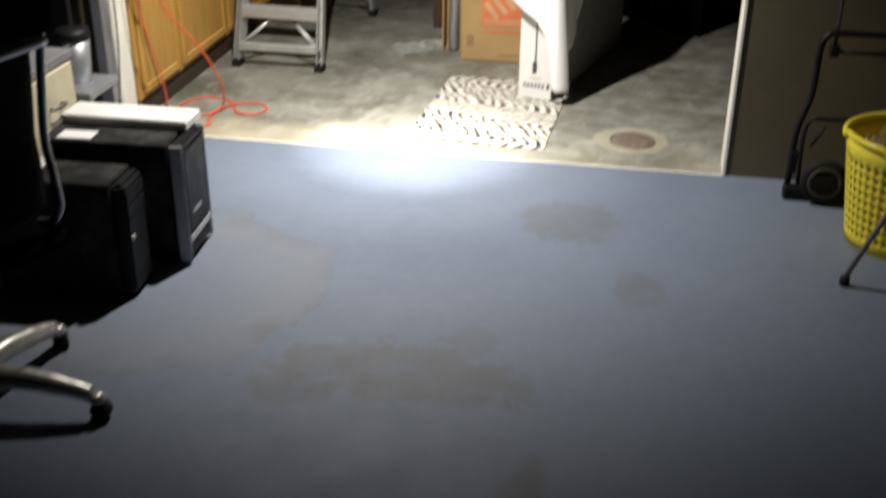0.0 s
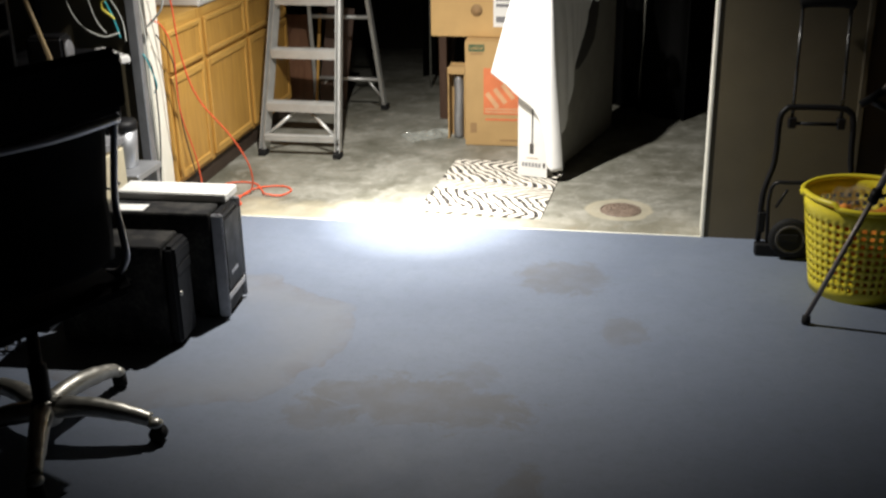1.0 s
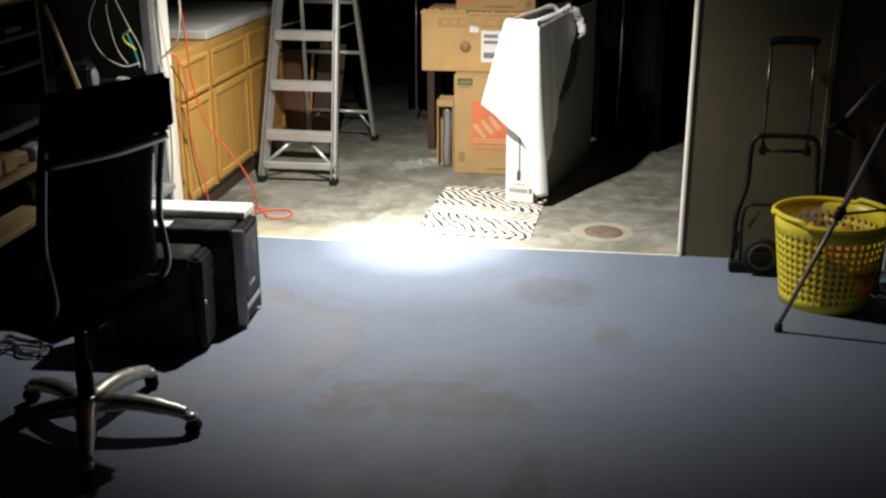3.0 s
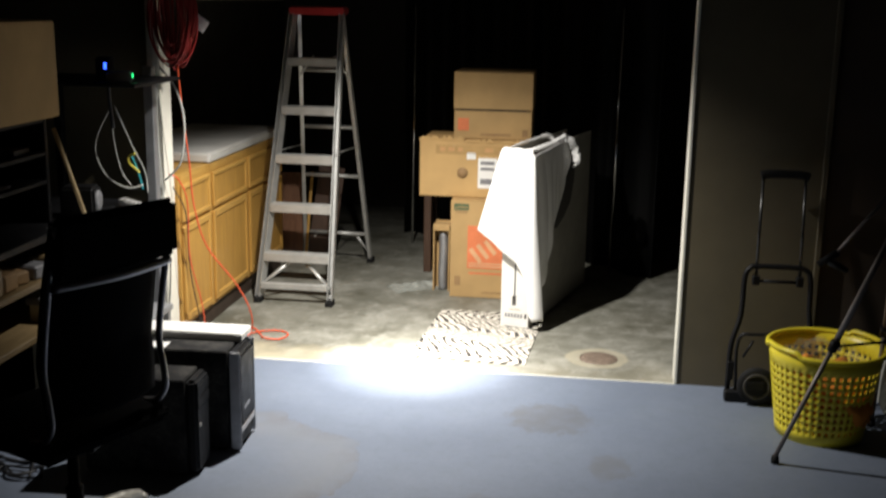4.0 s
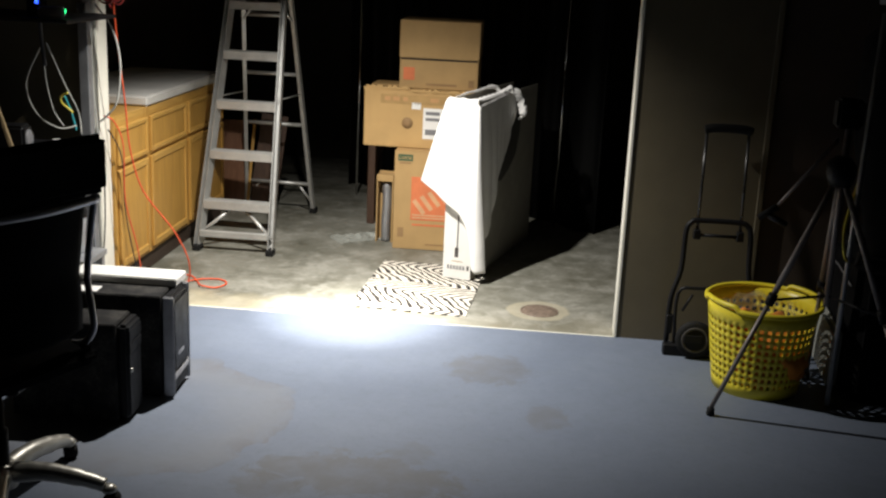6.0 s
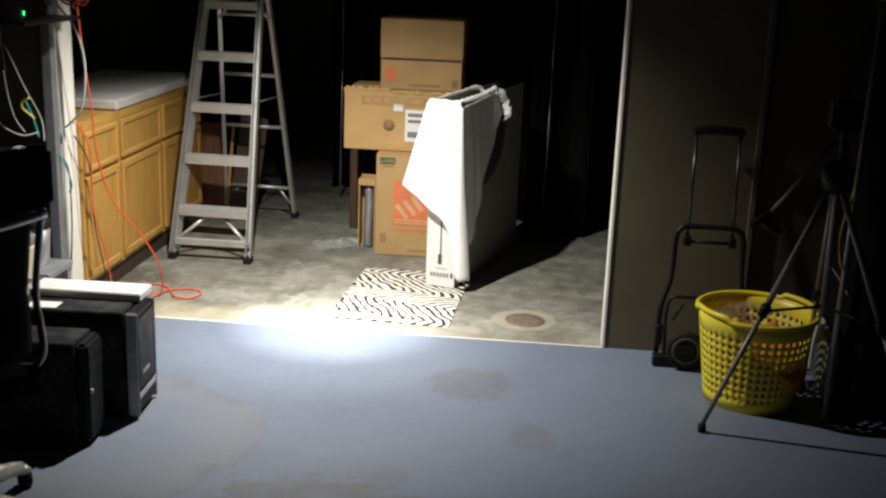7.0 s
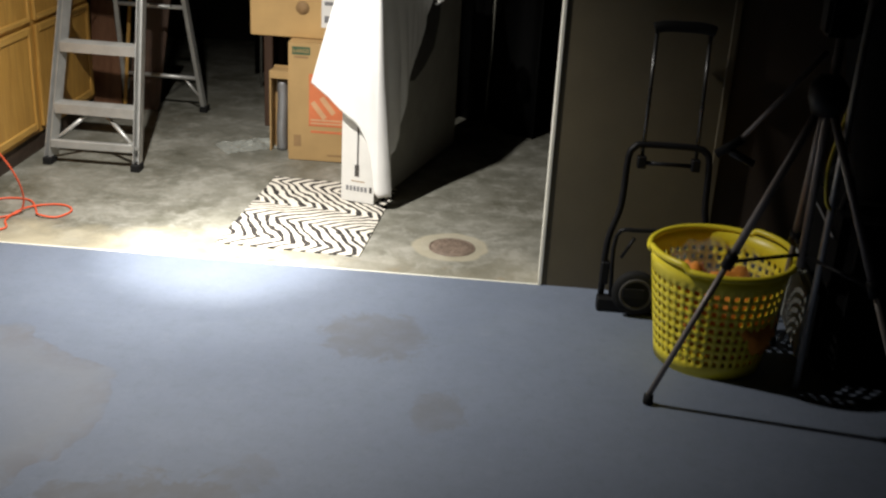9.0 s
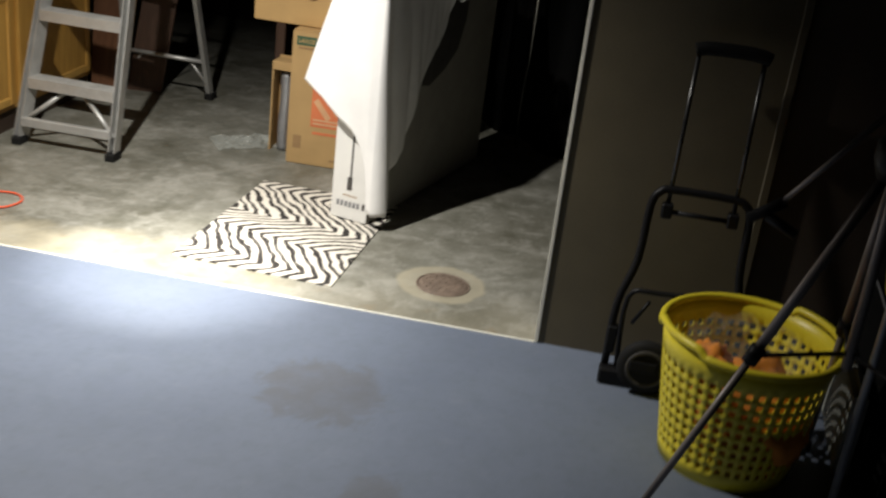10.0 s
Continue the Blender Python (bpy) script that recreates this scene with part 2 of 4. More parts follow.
M_YCABLE = plain("yellow_cable", (0.65, 0.55, 0.06), 0.5)
M_KICK = plain("dark_toe_kick", (0.045, 0.028, 0.018), 0.7)

M_FADEDRED = plain("faded_red_ink", (0.48, 0.265, 0.11), 0.75)
M_TAPE = plain("brown_packing_tape", (0.45, 0.29, 0.125), 0.22, vary=0.12, scale=16.0)
M_PALEPRINT = plain("pale_orange_print", (0.62, 0.36, 0.19), 0.7)
M_COUNTER = plain("worn_white_counter", (0.56, 0.55, 0.52), 0.45, vary=0.10, scale=5.0)
M_SHELF = wood("worn_brown_shelf", (0.15, 0.105, 0.050), (0.25, 0.175, 0.085), "y")
M_FRAME = plain("satin_grey_metal", (0.50, 0.50, 0.53), 0.35, metal=0.6)
M_DARKALU = plain("bronze_anodised_metal", (0.25, 0.220, 0.205), 0.45, metal=0.35)
M_CHROMEDARK = plain("dark_chrome", (0.075, 0.075, 0.075), 0.3, metal=0.7)
M_BRIGHTPOLE = plain("bright_steel_pole", (0.75, 0.75, 0.74), 0.12, metal=1.0, vary=0.2, scale=30.0, bump=0.05)
M_POCKET = plain("pale_woven_nylon", (0.34, 0.35, 0.32), 0.8, fine=400.0, bump=0.4)
M_BOARD = wood("red_brown_board", (0.13, 0.055, 0.025), (0.21, 0.095, 0.045), "z")


def dusty():
    n = Nodes("dusty_black_case")
    dust = n.math("MULTIPLY", n.ramp(n.noise(7.0, 7.0, 0.7), [(0.42, 0.0), (0.66, 1.0)]), n.ramp(n.noise(60.0, 4.0), [(0.35, 0.35), (0.65, 1.0)]))
    col = n.mix(dust, (0.009, 0.009, 0.010), (0.085, 0.080, 0.070))
    return n.set(Base_Color=col, Roughness=0.6, Specular_IOR_Level=0.22)


M_DUSTY = dusty()


def sheeting():
    n = Nodes("black_plastic_sheet")
    n.bump(n.noise(9.0, 4.0, 0.6, (6, 6, 1.0)), 0.4, 0.01)
    return n.set(Base_Color=(0.004, 0.004, 0.004), Roughness=0.5, Specular_IOR_Level=0.12)


def clear_film(name, cover):
    n = Nodes(name)
    n.bump(n.noise(26.0, 4.0), 1.0, 0.012)
    return n.set(Base_Color=(0.80, 0.85, 0.80), Roughness=0.06, Alpha=cover, Specular_IOR_Level=0.8)


def glow(name, colour, strength):
    n = Nodes(name)
    n.bsdf.inputs["Emission Strength"].default_value = strength
    return n.set(Base_Color=(0.02, 0.02, 0.02), Emission_Color=colour)


M_SHEET, M_FILM = sheeting(), clear_film("clear_plastic_film", 0.05)
M_SCRAP = clear_film("torn_plastic_film", 0.22)
M_BLUELED, M_GREENLED = glow("blue_led", (0.03, 0.10, 1.0), 5.0), glow("green_led", (0.03, 1.0, 0.25), 4.0)


# ---- geometry helpers ----
def box(bm, x0, x1, y0, y1, z0, z1, bev=0.0, m=None, seg=1):
    """A box between two corners, with eased edges, into bm."""
    made = bmesh.ops.create_cube(bm, size=1.0)["verts"]
    bmesh.ops.transform(bm, verts=made, matrix=Matrix.Translation(((x0 + x1) / 2, (y0 + y1) / 2, (z0 + z1) / 2)) @ Matrix.Diagonal((x1 - x0, y1 - y0, z1 - z0, 1)))
    if bev:
        es = list({e for v in made for e in v.link_edges})
        got = bmesh.ops.bevel(bm, geom=es, offset=bev, segments=seg, affect="EDGES")
        made = list({v for f in got["faces"] for v in f.verts} | {v for v in made if v.is_valid})
    if m is not None:
        bmesh.ops.transform(bm, verts=made, matrix=m)
    return bm


def nb(*a, **k):
    return box(bmesh.new(), *a, **k)


def tube(bm, pts, r, seg=8, closed=False, smooth=0):
    """A round bar along the points; smooth: Catmull-Rom steps between them."""
    P = [Vector(p) for p in pts]
    if smooth:
        Q, n = [], len(P)
        for i in range(n if closed else n - 1):
            a, b, c, d = (P[(i + k) % n] if closed else P[min(max(i + k, 0), n - 1)] for k in (-1, 0, 1, 2))
            for s in range(smooth):
                u = s / smooth
                Q.append(0.5 * ((2 * b) + (c - a) * u + (2 * a - 5 * b + 4 * c - d) * u * u + (3 * b - a - 3 * c + d) * u ** 3))
        if not closed:
            Q.append(P[-1])
        P = Q
    n = len(P)
    radii = r if isinstance(r, (list, tuple)) else None
    rings, up = [], None
    for i, p in enumerate(P):
        t = (P[(i + 1) % n] - P[i - 1]) if closed else (P[min(i + 1, n - 1)] - P[max(i - 1, 0)])
        t.normalize()
        if up is None:
            up = t.orthogonal().normalized()
        up = (up - t * up.dot(t)).normalized()
        side = t.cross(up)
        rr = radii[min(i * len(radii) // n, len(radii) - 1)] if radii else r
        rings.append([bm.verts.new(p + (up * math.cos(a) + side * math.sin(a)) * rr) for a in (2 * math.pi * k / seg for k in range(seg))])
    for i in range(n if closed else n - 1):
        A, B = rings[i], rings[(i + 1) % n]
        for k in range(seg):
            f = bm.faces.new((A[k], A[(k + 1) % seg], B[(k + 1) % seg], B[k]))
            f.smooth = True
    if not closed:
        bm.faces.new(rings[0][::-1])
        bm.faces.new(rings[-1])
    return bm


def nt(pts, r, **k):
    return tube(bmesh.new(), pts, r, **k)


def lathe(bm, profile, m=None, seg=32):
    """Turns a profile of (radius, height) round z."""
    rings = []
    for r, z in profile:
        if r < 1e-5:
            rings.append([bm.verts.new((0, 0, z))])
        else:
            rings.append([bm.verts.new((r * math.cos(a), r * math.sin(a), z)) for a in (2 * math.pi * k / seg for k in range(seg))])
    for A, B in zip(rings, rings[1:]):
        for k in range(seg):
            q = [A[k % len(A)], A[(k + 1) % len(A)], B[(k + 1) % len(B)], B[k % len(B)]]
            q = list(dict.fromkeys(q))
            if len(q) > 2:
                bm.faces.new(q).smooth = True
    if m is not None:
        bmesh.ops.transform(bm, verts=[v for R in rings for v in R], matrix=m)
    return bm


def nl(profile, m=None, seg=32):
    return lathe(bmesh.new(), profile, m, seg)


def mesh_of(name, bm, material):
    me = bpy.data.meshes.new(name)
    bmesh.ops.recalc_face_normals(bm, faces=bm.faces)
    bm.to_mesh(me)
    bm.free()
    me.materials.append(material)
    return me


def part(name, bm, material, parent, label=""):
    o = new(name, mesh_of(name, bm, material))
    o.parent = parent
    return tagged(o, label)


def thing(name, label, category, at=(0, 0, 0), turn=0, group="", kind=""):
    o = new(name)
    o.empty_display_size = 0.05
    o.matrix_world = pose(*at, 0, 0, turn)
    return tagged(o, label, category, group, kind)


def solo(name, bm, material, label, category, at=(0, 0, 0), turn=0, group="", kind=""):
    o = new(name, mesh_of(name, bm, material))
    o.matrix_world = pose(*at, 0, 0, turn)
    return tagged(o, label, category, group, kind)


def structure(name, bm, material, label=""):
    return tagged(new(name, mesh_of(name, bm, material)), label, "", "", "structure")


def words(name, text, size, m, material, parent):
    cu = bpy.data.curves.new(name, "FONT")
    cu.body, cu.size, cu.extrude, cu.align_x = text, size, 0.0004, "LEFT"
    tmp = bpy.data.objects.new(name + "_curve", cu)
    scene.collection.objects.link(tmp)
    me = bpy.data.meshes.new_from_object(tmp.evaluated_get(bpy.context.evaluated_depsgraph_get()))
    bpy.data.objects.remove(tmp)
    me.transform(m)
    me.materials.clear()
    me.materials.append(material)
    o = new(name, me)
    o.parent = parent
    return o


# ---- the large structure ----
structure("floor_1", nb(-3.2, 3.0, -3.6, 3.4, -0.10, 0.0), M_FLOOR, "blue-grey painted concrete floor with old stains")
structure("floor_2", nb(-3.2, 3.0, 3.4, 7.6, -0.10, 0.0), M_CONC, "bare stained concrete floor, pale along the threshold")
structure("trim_1", nb(-1.588, 0.937, 3.395, 3.403, 0.0, 0.0025, 0.0008), M_POST, "pale paint edge along the threshold")
bm = nb(0.9485, 1.56, 3.4, 3.52, 0, 2.6)
structure("trim_3", nb(0.936, 0.948, 3.394, 3.524, 0, 2.6, 0.002, seg=2), M_POST, "cream corner trim on the end of the partition")
structure("wall_1", bm, M_WALL, "dim olive painted partition wall beside the opening")
structure("wall_2", nb(1.562, 3.0, 3.41, 3.52, 0, 2.6), M_SHADEDWALL, "olive wall beyond the trim, its dimness put into the colour")
structure("trim_2", nb(1.532, 1.558, 3.388, 3.3995, 0, 2.6, 0.003), M_WALL, "olive painted upright trim")
structure("wall_3", nb(-3.2, -1.66, 3.42, 3.52, 0, 2.6), M_WALL, "dim olive wall behind the desk")
structure("post", nb(-1.655, -1.590, 3.39, 3.52, 0, 2.6, 0.005, seg=2), M_POST, "cream painted timber post at the opening")
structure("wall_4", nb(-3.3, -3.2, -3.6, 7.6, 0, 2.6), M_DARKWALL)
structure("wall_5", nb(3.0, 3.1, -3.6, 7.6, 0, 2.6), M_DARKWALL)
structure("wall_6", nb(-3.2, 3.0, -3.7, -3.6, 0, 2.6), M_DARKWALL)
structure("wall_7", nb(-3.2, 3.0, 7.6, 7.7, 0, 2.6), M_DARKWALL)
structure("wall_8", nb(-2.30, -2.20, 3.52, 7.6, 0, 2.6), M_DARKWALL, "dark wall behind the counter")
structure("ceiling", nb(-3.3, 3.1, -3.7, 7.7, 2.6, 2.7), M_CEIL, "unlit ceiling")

# ---- the room beyond the threshold ----
def stepladder():
    t = thing("stepladder", "six-foot aluminium stepladder with a red top, standing open", "ladder")
    fl, fr = Vector((-1.455, 4.425, 0)), Vector((-1.012, 4.404, 0))
    rl, rr = Vector((-1.475, 5.57, 0)), Vector((-1.005, 5.545, 0))
    tl, tr = Vector((-1.345, 4.885, 1.69)), Vector((-1.04, 4.875, 1.69))
    bl, br = Vector((-1.325, 4.945, 1.69)), Vector((-1.055, 4.94, 1.69))

    def rail(a, b, w, d):
        bm = bmesh.new()
        ax = (b - a)
        turn = ax.to_track_quat("Z", "Y").to_matrix().to_4x4()
        m = Matrix.Translation(a) @ turn
        box(bm, -w / 2, w / 2, -d / 2, -d / 2 + 0.004, 0.03, ax.length, m=m)
        box(bm, -w / 2, -w / 2 + 0.004, -d / 2 + 0.004, d / 2, 0.03, ax.length, m=m)
        box(bm, w / 2 - 0.004, w / 2, -d / 2 + 0.004, d / 2, 0.03, ax.length, m=m)
        return bm

    for a, b in ((fl, tl), (fr, tr)):
        part("front_rail", rail(a, b, 0.030, 0.066), M_ALU, t)
    for a, b in ((rl, bl), (rr, br)):
        part("rear_rail", rail(a, b, 0.022, 0.040), M_ALU, t)
    for a in (fl, fr, rl, rr):
        part("foot", nb(-0.022, 0.022, -0.038, 0.038, 0, 0.035, 0.004, m=Matrix.Translation(a)), M_RUBBER, t)
    for i in range(5):
        k = (0.272 + 0.285 * i) / 1.69
        a, b = fl.lerp(tl, k), fr.lerp(tr, k)
        bm = bmesh.new()
        yaw = Matrix.Translation((a + b) / 2) @ Matrix.Rotation(math.atan2(b.y - a.y, b.x - a.x), 4, "Z")
        h = (b - a).length / 2 - 0.012
        box(bm, -h, h, -0.036, 0.040, 0.012, 0.018, m=yaw)
        box(bm, -h, h, -0.040, -0.036, -0.028, 0.018, m=yaw)
        for q in range(5):
            box(bm, -h, h, -0.028 + q * 0.015, -0.022 + q * 0.015, 0.018, 0.021, m=yaw)
        part("tread", bm, M_ALU, t)
    for k in (0.125, 0.375, 0.575, 0.795):
        a, b = rl.lerp(bl, k), rr.lerp(br, k)
        part("rear_bar", nt([a, b], 0.012, seg=8), M_ALU, t)
    # braces under the lowest tread, and the ones of the rear frame
    k = 0.155
    mid = (fl.lerp(tl, k) + fr.lerp(tr, k)) / 2
    for a, side in ((fl, -1), (fr, 1)):
        foot = a.lerp(tl if side < 0 else tr, 0.055)
        part("brace", nt([mid + Vector((side * 0.045, 0.0, -0.02)), foot + Vector((0, -0.005, 0))], 0.011, seg=6), M_ALU, t)
    for k, s in ((0.10, -1), (0.83, 1)):
        lo, hi = rl.lerp(bl, k + 0.06 * s), rr.lerp(br, k + 0.06 * s)
        c1, c2 = rl.lerp(bl, k), rr.lerp(br, k)
        d = Vector((0.085, 0, 0))
        part("brace", nt([lo if s < 0 else c1 + Vector((0, 0, -0.09)), c1 + d + Vector((0, 0, 0.03))], 0.008, seg=6), M_ALU, t)
        part("brace", nt([hi if s < 0 else c2 + Vector((0, 0, -0.09)), c2 - d + Vector((0, 0, 0.03))], 0.008, seg=6), M_ALU, t)
    for s, a, b in ((-1, fl.lerp(tl, 0.52), rl.lerp(bl, 0.50)), (1, fr.lerp(tr, 0.52), rr.lerp(br, 0.50))):
        part("spreader", nt([a, b], 0.004, seg=6), M_ALU, t)
    part("lower_rail", nb(-1.435, -1.03, 4.40, 4.425, 0.085, 0.125, 0.003), M_ALU, t)
    cap = nb(-1.365, -1.02, 4.85, 4.975, 1.685, 1.735, 0.010, seg=2)
    part("top_cap", cap, M_RED, t, "red moulded plastic top cap")


def base_cabinet(y0, y1, name_label):
    """An oak base cabinet whose face looks along +x."""
    X, BACK = -1.575, -2.18
    t = thing("base_cabinet", name_label, "cabinet", group="cabinets along the wall")
    part("body", nb(BACK, X - 0.02, y0, y1, 0.095, 0.895, 0.002), M_OAK, t)
    part("toe_kick", nb(BACK, X - 0.01, y0, y1, 0.0, 0.095), M_KICK, t, "dark recessed toe kick")
    for a, b in ((y0, y0 + 0.04), (y1 - 0.04, y1)):
        part("stile", nb(X - 0.02, X, a, b, 0.095, 0.895, 0.0015), M_OAK, t)
    for a, b in ((0.095, 0.135), (0.622, 0.662), (0.835, 0.895)):
        part("rail", nb(X - 0.02, X - 0.001, y0 + 0.04, y1 - 0.04, a, b, 0.001), M_OAKH, t)

    def panel(nm, za, zb, w):
        ya, yb = y0 + 0.022, y1 - 0.022
        d = part(nm, nb(X, X + 0.010, ya + w - 0.004, yb - w + 0.004, za + w - 0.004, zb - w + 0.004, 0.003), M_OAK, t)
        for p, q, r, s in ((ya, ya + w, za, zb), (yb - w, yb, za, zb)):
            part("door_stile", nb(X, X + 0.018, p, q, r, s, 0.004), M_OAK, d)
        for p, q, r, s in ((ya + w, yb - w, za, za + w), (ya + w, yb - w, zb - w, zb)):
            part("door_rail", nb(X, X + 0.018, p, q, r, s, 0.004), M_OAKH, d)
    panel("door", 0.122, 0.630, 0.038)
    panel("drawer_front", 0.652, 0.846, 0.026)
    return t


def countertop():
    bm = nb(-2.19, -1.565, 3.965, 5.33, 0.897, 0.952, 0.010, seg=3)
    solo("countertop", bm, M_COUNTER, "thick white laminate countertop lying on the oak cabinets", "countertop")


def wall_cabinet():
    t = thing("wall_cabinet", "pale wall cabinet hanging above the counter", "cabinet")
    part("body", nb(-2.19, -1.905, 4.10, 6.6, 1.765, 2.45, 0.003), M_BEIGE, t)
    for a in (4.12, 4.95, 5.78):
        part("door", nb(-1.903, -1.885, a, a + 0.80, 1.785, 2.43, 0.004), M_BEIGE, t)


def printed(parent, name, x0, x1, z0, z1, material, y=0.0, label=""):
    """A flat print on a face that looks along -y."""
    return part(name, nb(x0, x1, y - 0.0012, y - 0.0002, z0, z1), material, parent, label)


def carton(name, label, w, d, h, at, turn, material, flaps=True):
    t = thing(name, label, "box", at, turn, "cardboard boxes in a stack")
    part("body", nb(0, w, 0, d, 0, h, 0.004, seg=2), material, t)
    if flaps:
        part("flap", nb(0.004, w - 0.004, 0.002, d / 2 - 0.0015, h + 0.0005, h + 0.004, 0.001), material, t)
        part("flap", nb(0.004, w - 0.004, d / 2 + 0.0015, d - 0.002, h + 0.0005, h + 0.004, 0.001), material, t)
    return t


def moving_boxes():
    # lowest: tall box with an orange square
    t = carton("moving_box", "tall kraft moving box with an orange printed square", 0.46, 0.44, 0.606, (-0.342, 4.752, 0), 1.0, M_KRAFT)
    sq = printed(t, "orange_square", 0.105, 0.375, 0.185, 0.452, M_ORANGE, label="orange printed square with pale slanted bars")
    for i in range(5):
        m = Matrix.Translation((0.155 + 0.045 * i, 0, 0.268 + 0.026 * i)) @ Matrix.Rotation(radians(-38), 4, "Y")
        part("print_bar", nb(-0.013, 0.013, -0.0022, -0.0013, -0.052, 0.052, m=m), M_PALEPRINT, sq)
    for z in (0.222, 0.205):
        part("print_bar", nb(0.115, 0.365, -0.0022, -0.0013, z - 0.009, z, 0), M_PALEPRINT, sq)
    printed(t, "print_bar", 0.020, 0.110, 0.545, 0.585, M_GREENINK, label="dark green label block")
    words("size_word", "LARGE", 0.026, Matrix.Translation((0.026, -0.0014, 0.556)) @ Matrix.Rotation(radians(90), 4, "X"), M_KRAFT2, t)
    printed(t, "print_bar", 0.028, 0.100, 0.528, 0.538, M_FADED)
    printed(t, "print_mark", 0.028, 0.066, 0.075, 0.135, M_FADED)
    printed(t, "print_bar", 0.20, 0.33, 0.030, 0.040, M_FADED)
    printed(t, "print_bar", 0.115, 0.375, 0.150, 0.162, M_ORANGE)
    # middle: wide worn box
    t = carton("wide_box", "wide worn kraft box with a shipping label, tape torn", 0.66, 0.43, 0.345, (-0.550, 4.835, 0.612), -1.5, M_KRAFT2, flaps=False)
    part("flap", nb(0.002, 0.275, 0.002, 0.012, 0.338, 0.356, 0.002, m=Matrix.Rotation(radians(-1.2), 4, "Y")), M_KRAFT2, t, "raised worn flap")
    part("flap", nb(0.004, 0.656, 0.215, 0.42, 0.3455, 0.350), M_KRAFT2, t)
    part("flap", nb(0.280, 0.656, 0.004, 0.212, 0.3455, 0.349), M_KRAFT2, t)
    lab = printed(t, "shipping_label", 0.360, 0.478, 0.060, 0.245, M_PAPER, label="white shipping label with dark bars")
    for z0, z1 in ((0.205, 0.225), (0.170, 0.188), (0.085, 0.118)):
        part("print_bar", nb(0.375, 0.46, -0.0022, -0.0013, z0, z1), M_GREY, lab)
    printed(t, "sticker", 0.290, 0.345, 0.235, 0.275, M_PAPER)
    for x, w in ((0.125, 0.035), (0.175, 0.04), (0.235, 0.03), (0.40, 0.05)):
        printed(t, "print_bar", x, x + w, 0.280, 0.305, M_FADEDRED, y=-0.0012, label="faded red print")
    rng = random.Random(11)
    bm = bmesh.new()
    for i in range(22):
        x = 0.285 + i * 0.0168
        box(bm, x, x + 0.0172, -0.004 - rng.uniform(0, 0.006), 0.004, 0.338, 0.3445 + rng.uniform(0.0, 0.016))
    part("torn_edge", bm, M_KRAFT2, t, "frayed torn edge")
    bm = bmesh.new()
    for i in range(16):
        x = 0.01 + i * 0.0165
        box(bm, x, x + 0.0168, -0.0012, 0.006, 0.350, 0.356 + rng.uniform(0.0, 0.014))
    part("torn_edge", bm, M_KRAFT2, t, "frayed torn edge")
    printed(t, "tape", 0.10, 0.655, 0.262, 0.318, M_TAPE, label="shiny brown packing tape")
    part("round_mark", nl([(0, 0), (0.034, 0), (0.034, 0.001), (0, 0.001)], Matrix.Translation((0.265, -0.0003, 0.15)) @ Matrix.Rotation(radians(90), 4, "X")), M_FADED, t)
    # top: lidded box
    t = carton("lidded_box", "kraft box with a deep lid on top of the stack", 0.470, 0.40, 0.398, (-0.350, 4.90, 0.963), 0.8, M_KRAFT, flaps=False)
    part("lid", nb(-0.004, 0.474, -0.004, 0.404, 0.180, 0.404, 0.004, seg=2), M_KRAFT, t, "deep kraft lid")
    printed(t, "lid_gap", 0.006, 0.464, 0.170, 0.1795, M_SLIT)
    printed(t, "orange_square", 0.022, 0.090, 0.050, 0.125, M_ORANGE)
    printed(t, "print_bar", 0.16, 0.345, 0.020, 0.034, M_FADED)
    printed(t, "round_mark", 0.415, 0.45, 0.018, 0.062, M_FADED)
    # what stands behind and beside the tall box
    t = thing("side_table", "dark brown wooden side table behind the boxes", "table")
    for x in (-0.60, -0.20):
        for y in (5.33, 5.62):
            part("leg", nb(x, x + 0.05, y, y + 0.05, 0, 0.57, 0.004), M_BROWN, t)
    part("tabletop", nb(-0.615, -0.13, 5.31, 5.69, 0.57, 0.608, 0.005), M_BROWN, t)
    part("side_panel", nb(-0.598, -0.585, 5.38, 5.62, 0.0, 0.57), M_BROWN, t)
    t = thing("narrow_box", "narrow kraft box with a film-wrapped metal tube in it", "box", (-0.468, 4.885, 0), -3)
    part("back", nb(0, 0.105, 0.09, 0.098, 0, 0.435, 0.001), M_KRAFT, t)
    part("side", nb(0, 0.008, 0, 0.09, 0, 0.40, 0.001), M_KRAFT, t)
    part("side", nb(0.097, 0.105, 0, 0.09, 0, 0.40, 0.001), M_KRAFT, t)
    part("top_flap", nb(0, 0.105, -0.004, 0.09, 0.385, 0.425, 0.002), M_KRAFT, t)
    part("wrapped_tube", nt([(0.058, 0.04, 0.002), (0.056, 0.04, 0.12), (0.060, 0.045, 0.25), (0.056, 0.05, 0.37)], 0.029, seg=12, smooth=4), M_STEEL, t, "film-wrapped silver tube")


CART = pose(0.026, 4.182, 0.008, 0, 0, -15.0)
CL, CH, CW = 1.14, 0.985, 0.162


